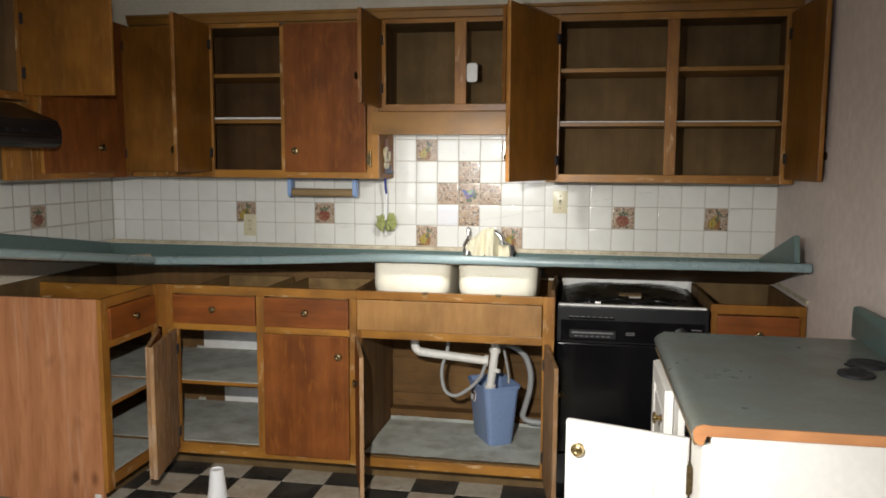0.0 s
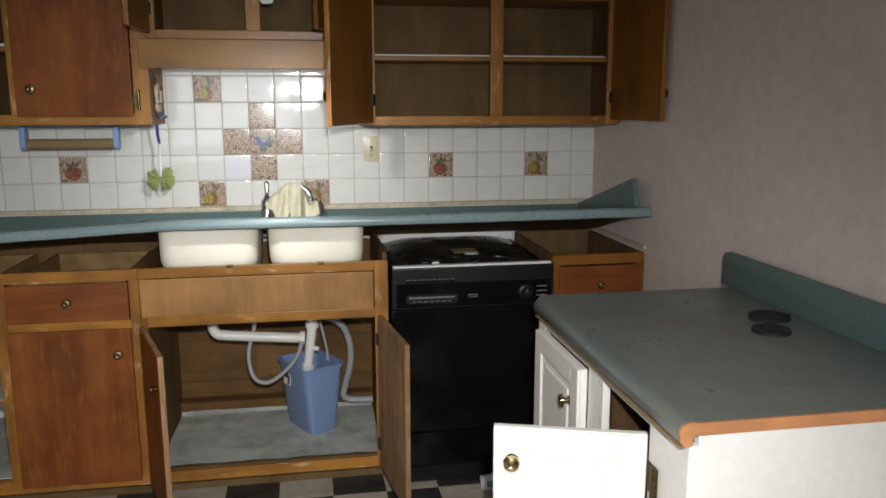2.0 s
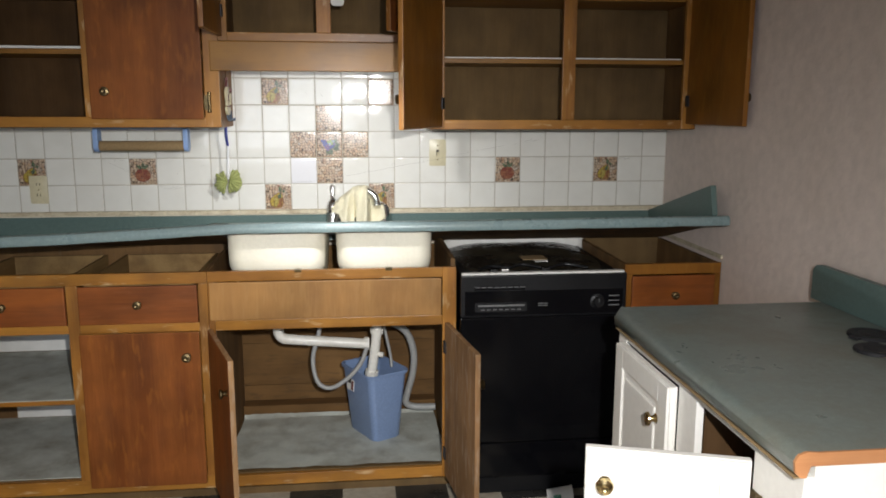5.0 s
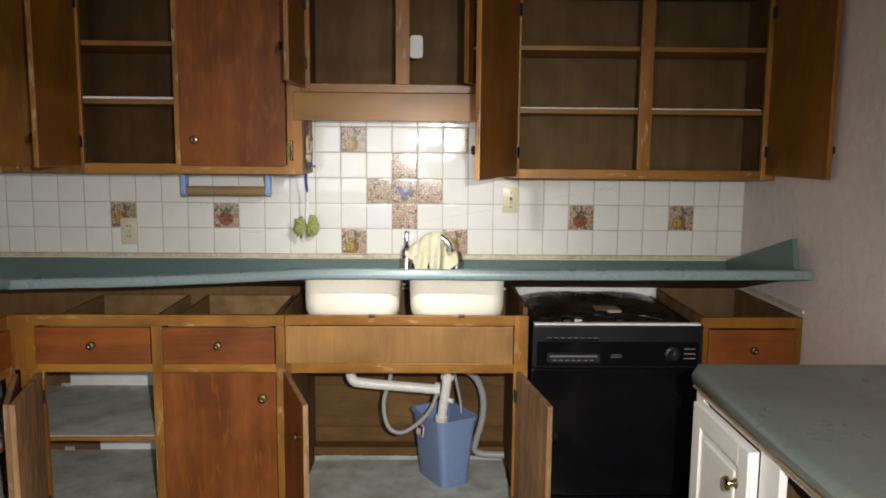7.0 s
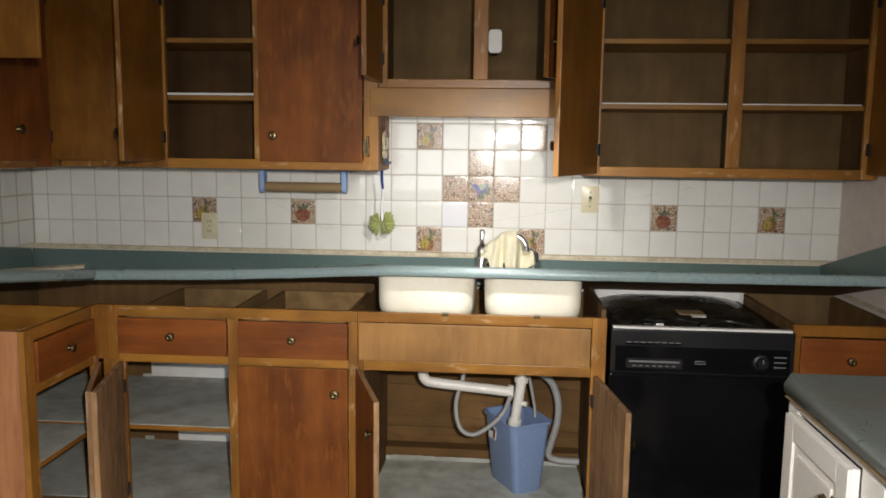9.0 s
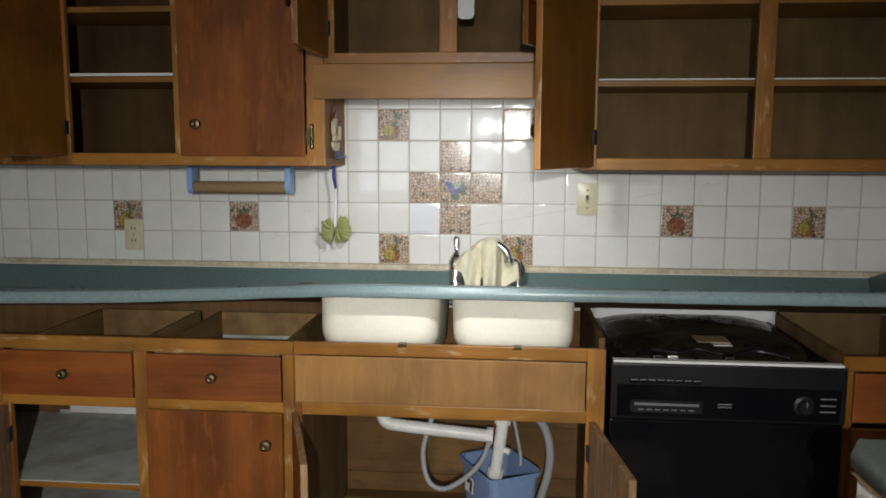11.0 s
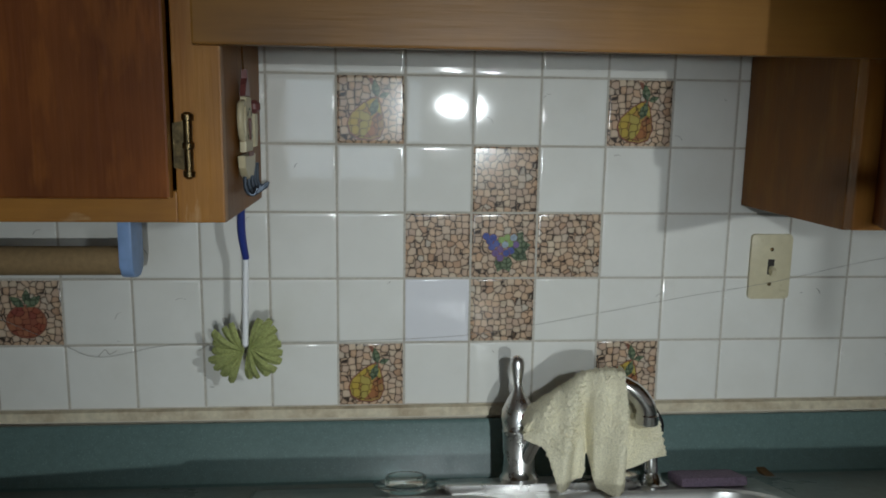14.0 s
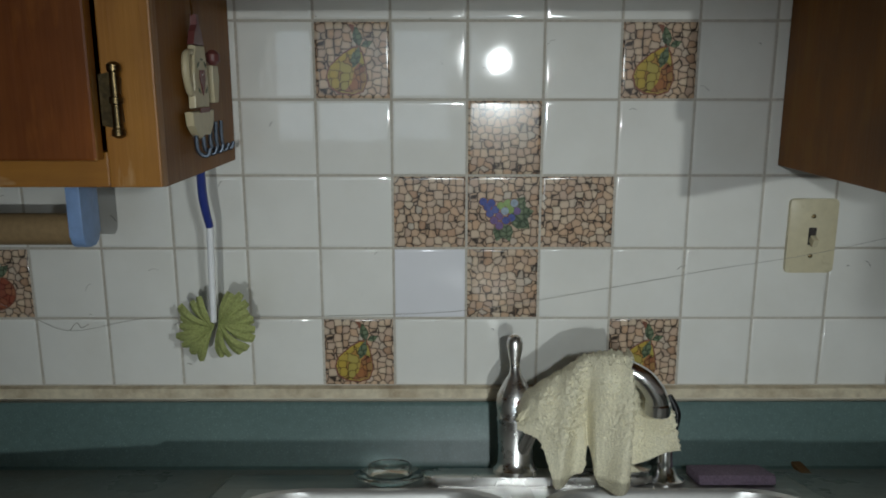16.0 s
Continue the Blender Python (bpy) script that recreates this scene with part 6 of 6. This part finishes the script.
# ---- wall tiles ----
def tile_mesh(name, w, h, mat):
    """A glazed tile with a pillowed edge; its face looks along -y."""
    bm = bmesh.new()
    rings = []
    for inset, y in ((0.0, 0.0035), (0.0004, 0.0008), (0.0016, -0.0004), (0.0034, -0.0009), (0.006, -0.001)):
        a, b = w / 2 - inset, h / 2 - inset
        rings.append([bm.verts.new((x, y, z)) for x, z in ((-a, -b), (a, -b), (a, b), (-a, b))])
    skin(bm, rings)
    bmesh.ops.recalc_face_normals(bm, faces=bm.faces)
    for f in bm.faces:
        f.smooth = True
    me = bpy.data.meshes.new(name)
    bm.to_mesh(me)
    bm.free()
    me.materials.append(mat)
    return me


T = P - 0.0017
WHITE = tile_mesh("tile", T, T, M_TILE)
PEBBLE = [tile_mesh("tile", T, T, m) for m in M_STONE]
COOL = tile_mesh("tile", T, T, M_TILE_COOL)
CUT = tile_mesh("tile", 0.066, T, M_TILE)
rnd = random.Random(11)


def shape_mesh(name, outline, mat, y0=-0.0018, y1=-0.0009):
    bm = prism(outline, y0, y1)
    bmesh.ops.recalc_face_normals(bm, faces=bm.faces)
    me = bpy.data.meshes.new(name)
    bm.to_mesh(me)
    bm.free()
    me.materials.append(mat)
    return me


def leaf(cx, cz, ln, wd, turn):
    pts = [(0, 0), (0.3, 0.5), (0.6, 0.48), (1, 0), (0.6, -0.48), (0.3, -0.5)]
    a = radians(turn)
    return [(cx + ln * u * math.cos(a) - wd * v * math.sin(a), cz + ln * u * math.sin(a) + wd * v * math.cos(a)) for u, v in pts]


pear_outline = [(-0.032, -0.0355), (-0.020, -0.044), (0.0, -0.0465), (0.014, -0.042), (0.0195, -0.027), (0.018, -0.008), (0.014, 0.010), (0.0085, 0.018), (0.002, 0.017), (-0.012, 0.0094), (-0.024, -0.001), (-0.032, -0.009), (-0.036, -0.021)]
def grown(outline, k):
    cx, cz = sum(p[0] for p in outline) / len(outline), sum(p[1] for p in outline) / len(outline)
    return [(cx + (x - cx) * k, cz + (z - cz) * k) for x, z in outline]


PEAR = [shape_mesh("pear_outline", grown(pear_outline, 1.08), M_STEM, -0.0013, -0.0009), shape_mesh("pear", pear_outline, M_PEAR),
        shape_mesh("blush", [(0.0, -0.0455), (0.0135, -0.0415), (0.019, -0.027), (0.0175, -0.008), (0.009, -0.004), (0.003, -0.012), (-0.001, -0.030), (-0.012, -0.044)], M_BLUSH, -0.0021, -0.0017), shape_mesh("leaf", leaf(0.001, -0.010, 0.031, 0.013, 72), M_LEAF, -0.0025, -0.0009), shape_mesh("leaf", leaf(0.011, 0.019, 0.029, 0.013, 102), M_LEAF, -0.0028, -0.0009),
        shape_mesh("leaf", leaf(0.013, 0.020, 0.018, 0.009, 20), M_LEAF, -0.0022, -0.0009), shape_mesh("stem", [(0.009, 0.010), (0.014, 0.012), (0.009, 0.034), (0.003, 0.049), (-0.004, 0.050), (0.003, 0.034)], M_STEM, -0.0020, -0.0009)]
APPLE = [shape_mesh("apple_outline", ellipse(-0.002, -0.014, 0.0318, 0.0278), M_STEM, -0.0013, -0.0009), shape_mesh("apple", ellipse(-0.002, -0.014, 0.030, 0.026), M_APPLE), shape_mesh("leaf", leaf(0.0, 0.010, 0.030, 0.014, 40), M_LEAF, -0.0023, -0.0009), shape_mesh("leaf", leaf(-0.004, 0.010, 0.028, 0.013, 140), M_LEAF, -0.0025, -0.0009),
         shape_mesh("leaf", leaf(0.0, 0.014, 0.026, 0.012, 88), M_LEAF, -0.0028, -0.0009), shape_mesh("stem", [(-0.002, 0.008), (0.001, 0.008), (0.004, 0.030), (0.001, 0.031)], M_STEM, -0.0021, -0.0009)]
GRAPE_LEAVES = [shape_mesh("leaf", leaf(0.012, -0.004, 0.034, 0.024, a), M_LEAF, -0.0016 - 0.00001 * abs(a), -0.0009) for a in (55, 10, -35)] + \
               [shape_mesh("leaf", leaf(0.0, -0.016, 0.030, 0.020, a), M_LEAF, -0.0018 - 0.000002 * abs(a), -0.0009) for a in (-110, -70)]
RIM = shape_mesh("grape_outline", ellipse(0, 0, 0.0066, 0.0066, 14), M_STEM, -0.0019, -0.0009)
BERRY = [shape_mesh("grape", ellipse(0, 0, 0.0058, 0.0058, 14), m, -0.0022, -0.0009) for m in M_GRAPE]


def put_tile(wall, mesh, m):
    wob = pose(0, 0, 0, rnd.uniform(-0.03, 0.03), 0, rnd.uniform(-0.03, 0.03))
    return part("tile", mesh, None, wall, m=m @ wob)


def put_picture(tile, meshes):
    for me in meshes:
        part(me.name.split(".")[0], me, None, tile, m=WORLD[tile])


for row in range(-2, 4):
    for col in range(-18, 14):
        if row > 1 and abs(col) > 4:
            continue
        x, z = col * P, Z0 + row * P
        if col == -18:
            put_tile(wall_north, CUT, Matrix.Translation((-17.5 * P - 0.034, 0.001, z)))
            continue
        kind, art = WHITE, None
        if (abs(col), row) in ((1, 0), (0, 1), (0, -1), (0, 0)) or (col, row) == (0, 0):
            kind = PEBBLE[(col + 2 * row) % 4]
        elif abs(col) == 2 and abs(row) == 2 or abs(col) == 11 and row == -1:
            kind, art = PEBBLE[(col + row) % 4], PEAR
        elif abs(col) == 7 and row == -1:
            kind, art = PEBBLE[(col + row) % 4], APPLE
        elif (col, row) == (-1, -1):
            kind = COOL
        t = put_tile(wall_north, kind, Matrix.Translation((x, 0.001, z)))
        if art:
            put_picture(t, art)
        if (col, row) == (0, 0):
            put_picture(t, GRAPE_LEAVES)
            for i, (gx, gz) in enumerate([(-0.030, 0.016), (-0.024, 0.008), (-0.018, 0.014), (-0.020, -0.002), (-0.012, 0.004), (-0.014, -0.012), (-0.006, -0.006), (-0.004, 0.010), (0.002, 0.002), (0.006, 0.014),
                                          (0.010, 0.004), (0.004, -0.012), (0.012, -0.008), (-0.006, -0.020), (0.016, 0.014), (0.020, 0.002)]):
                part("grape_outline", RIM, None, t, m=WORLD[t] @ Matrix.Translation((gx, -0.0002 * (i % 3), gz)))
                part("grape", BERRY[0 if i < 5 or i in (11, 12) else (1 if i in (5, 6, 13, 15) else 3 if i in (8, 14) else 2)], None, t, m=WORLD[t] @ Matrix.Translation((gx, -0.0002 * (i % 3), gz)))
for row in range(-2, 2):
    for j in range(11):
        art = row == -1 and j == 5
        t = put_tile(wall_west, PEBBLE[1] if art else WHITE, Matrix.Translation((XL + 0.001 - 0.003, -(j + 0.5) * P - 0.002, Z0 + row * P)) @ pose(0, 0, 0, 0, 0, 90))
        if art:
            put_picture(t, APPLE)
part("grout", boxes((XL - 0.002, XR - 0.001, 0.0012, 0.0029, Z0 - 2.5 * P, Z0 + 3.5 * P), bevel=0), M_GROUT, wall_north)
part("grout", boxes((XL - 0.0029, XL - 0.0012, -11 * P, 0.0, Z0 - 2.5 * P, Z0 + 1.5 * P), bevel=0), M_GROUT, wall_west)

# ---- floor tiles ----
F0 = 0.038


def floor_tile_mesh(mat):
    bm = bmesh.new()
    h = FL / 2 - 0.0006
    rings = [[bm.verts.new((x, y, z)) for x, y in ((-a, -a), (a, -a), (a, a), (-a, a))] for a, z in ((h, -0.0035), (h, -0.0006), (h - 0.0012, 0.0))]
    skin(bm, rings)
    bmesh.ops.recalc_face_normals(bm, faces=bm.faces)
    me = bpy.data.meshes.new("floor_tile")
    bm.to_mesh(me)
    bm.free()
    me.materials.append(mat)
    return me


DARK, LIGHT = floor_tile_mesh(M_FLOOR_D), floor_tile_mesh(M_FLOOR_L)
far = bmesh.new()
for k in range(-10, 8):
    for r in range(-3, 23):
        x, y = F0 + (k + 0.5) * FL, -0.645 - (r + 0.5) * FL
        if x < XL - 0.08 or x > XR + 0.08 or y < YS - 0.05:
            continue
        if r < 13 and abs(x) < 2:
            part("floor_tile", LIGHT if (k + r) % 2 else DARK, None, floor, m=Matrix.Translation((x, y, 0.0006 * rnd.random())) @ pose(0, 0, 0, 0, 0, rnd.uniform(-0.25, 0.25)))
        else:
            box(far, x - FL / 2 + 0.0006, x + FL / 2 - 0.0006, y - FL / 2 + 0.0006, y + FL / 2 - 0.0006, -0.004, 0.0, slot=(k + r) % 2)
tagged(part("floor_tiles", far, [M_FLOOR_D, M_FLOOR_L], floor), kind="stuff")
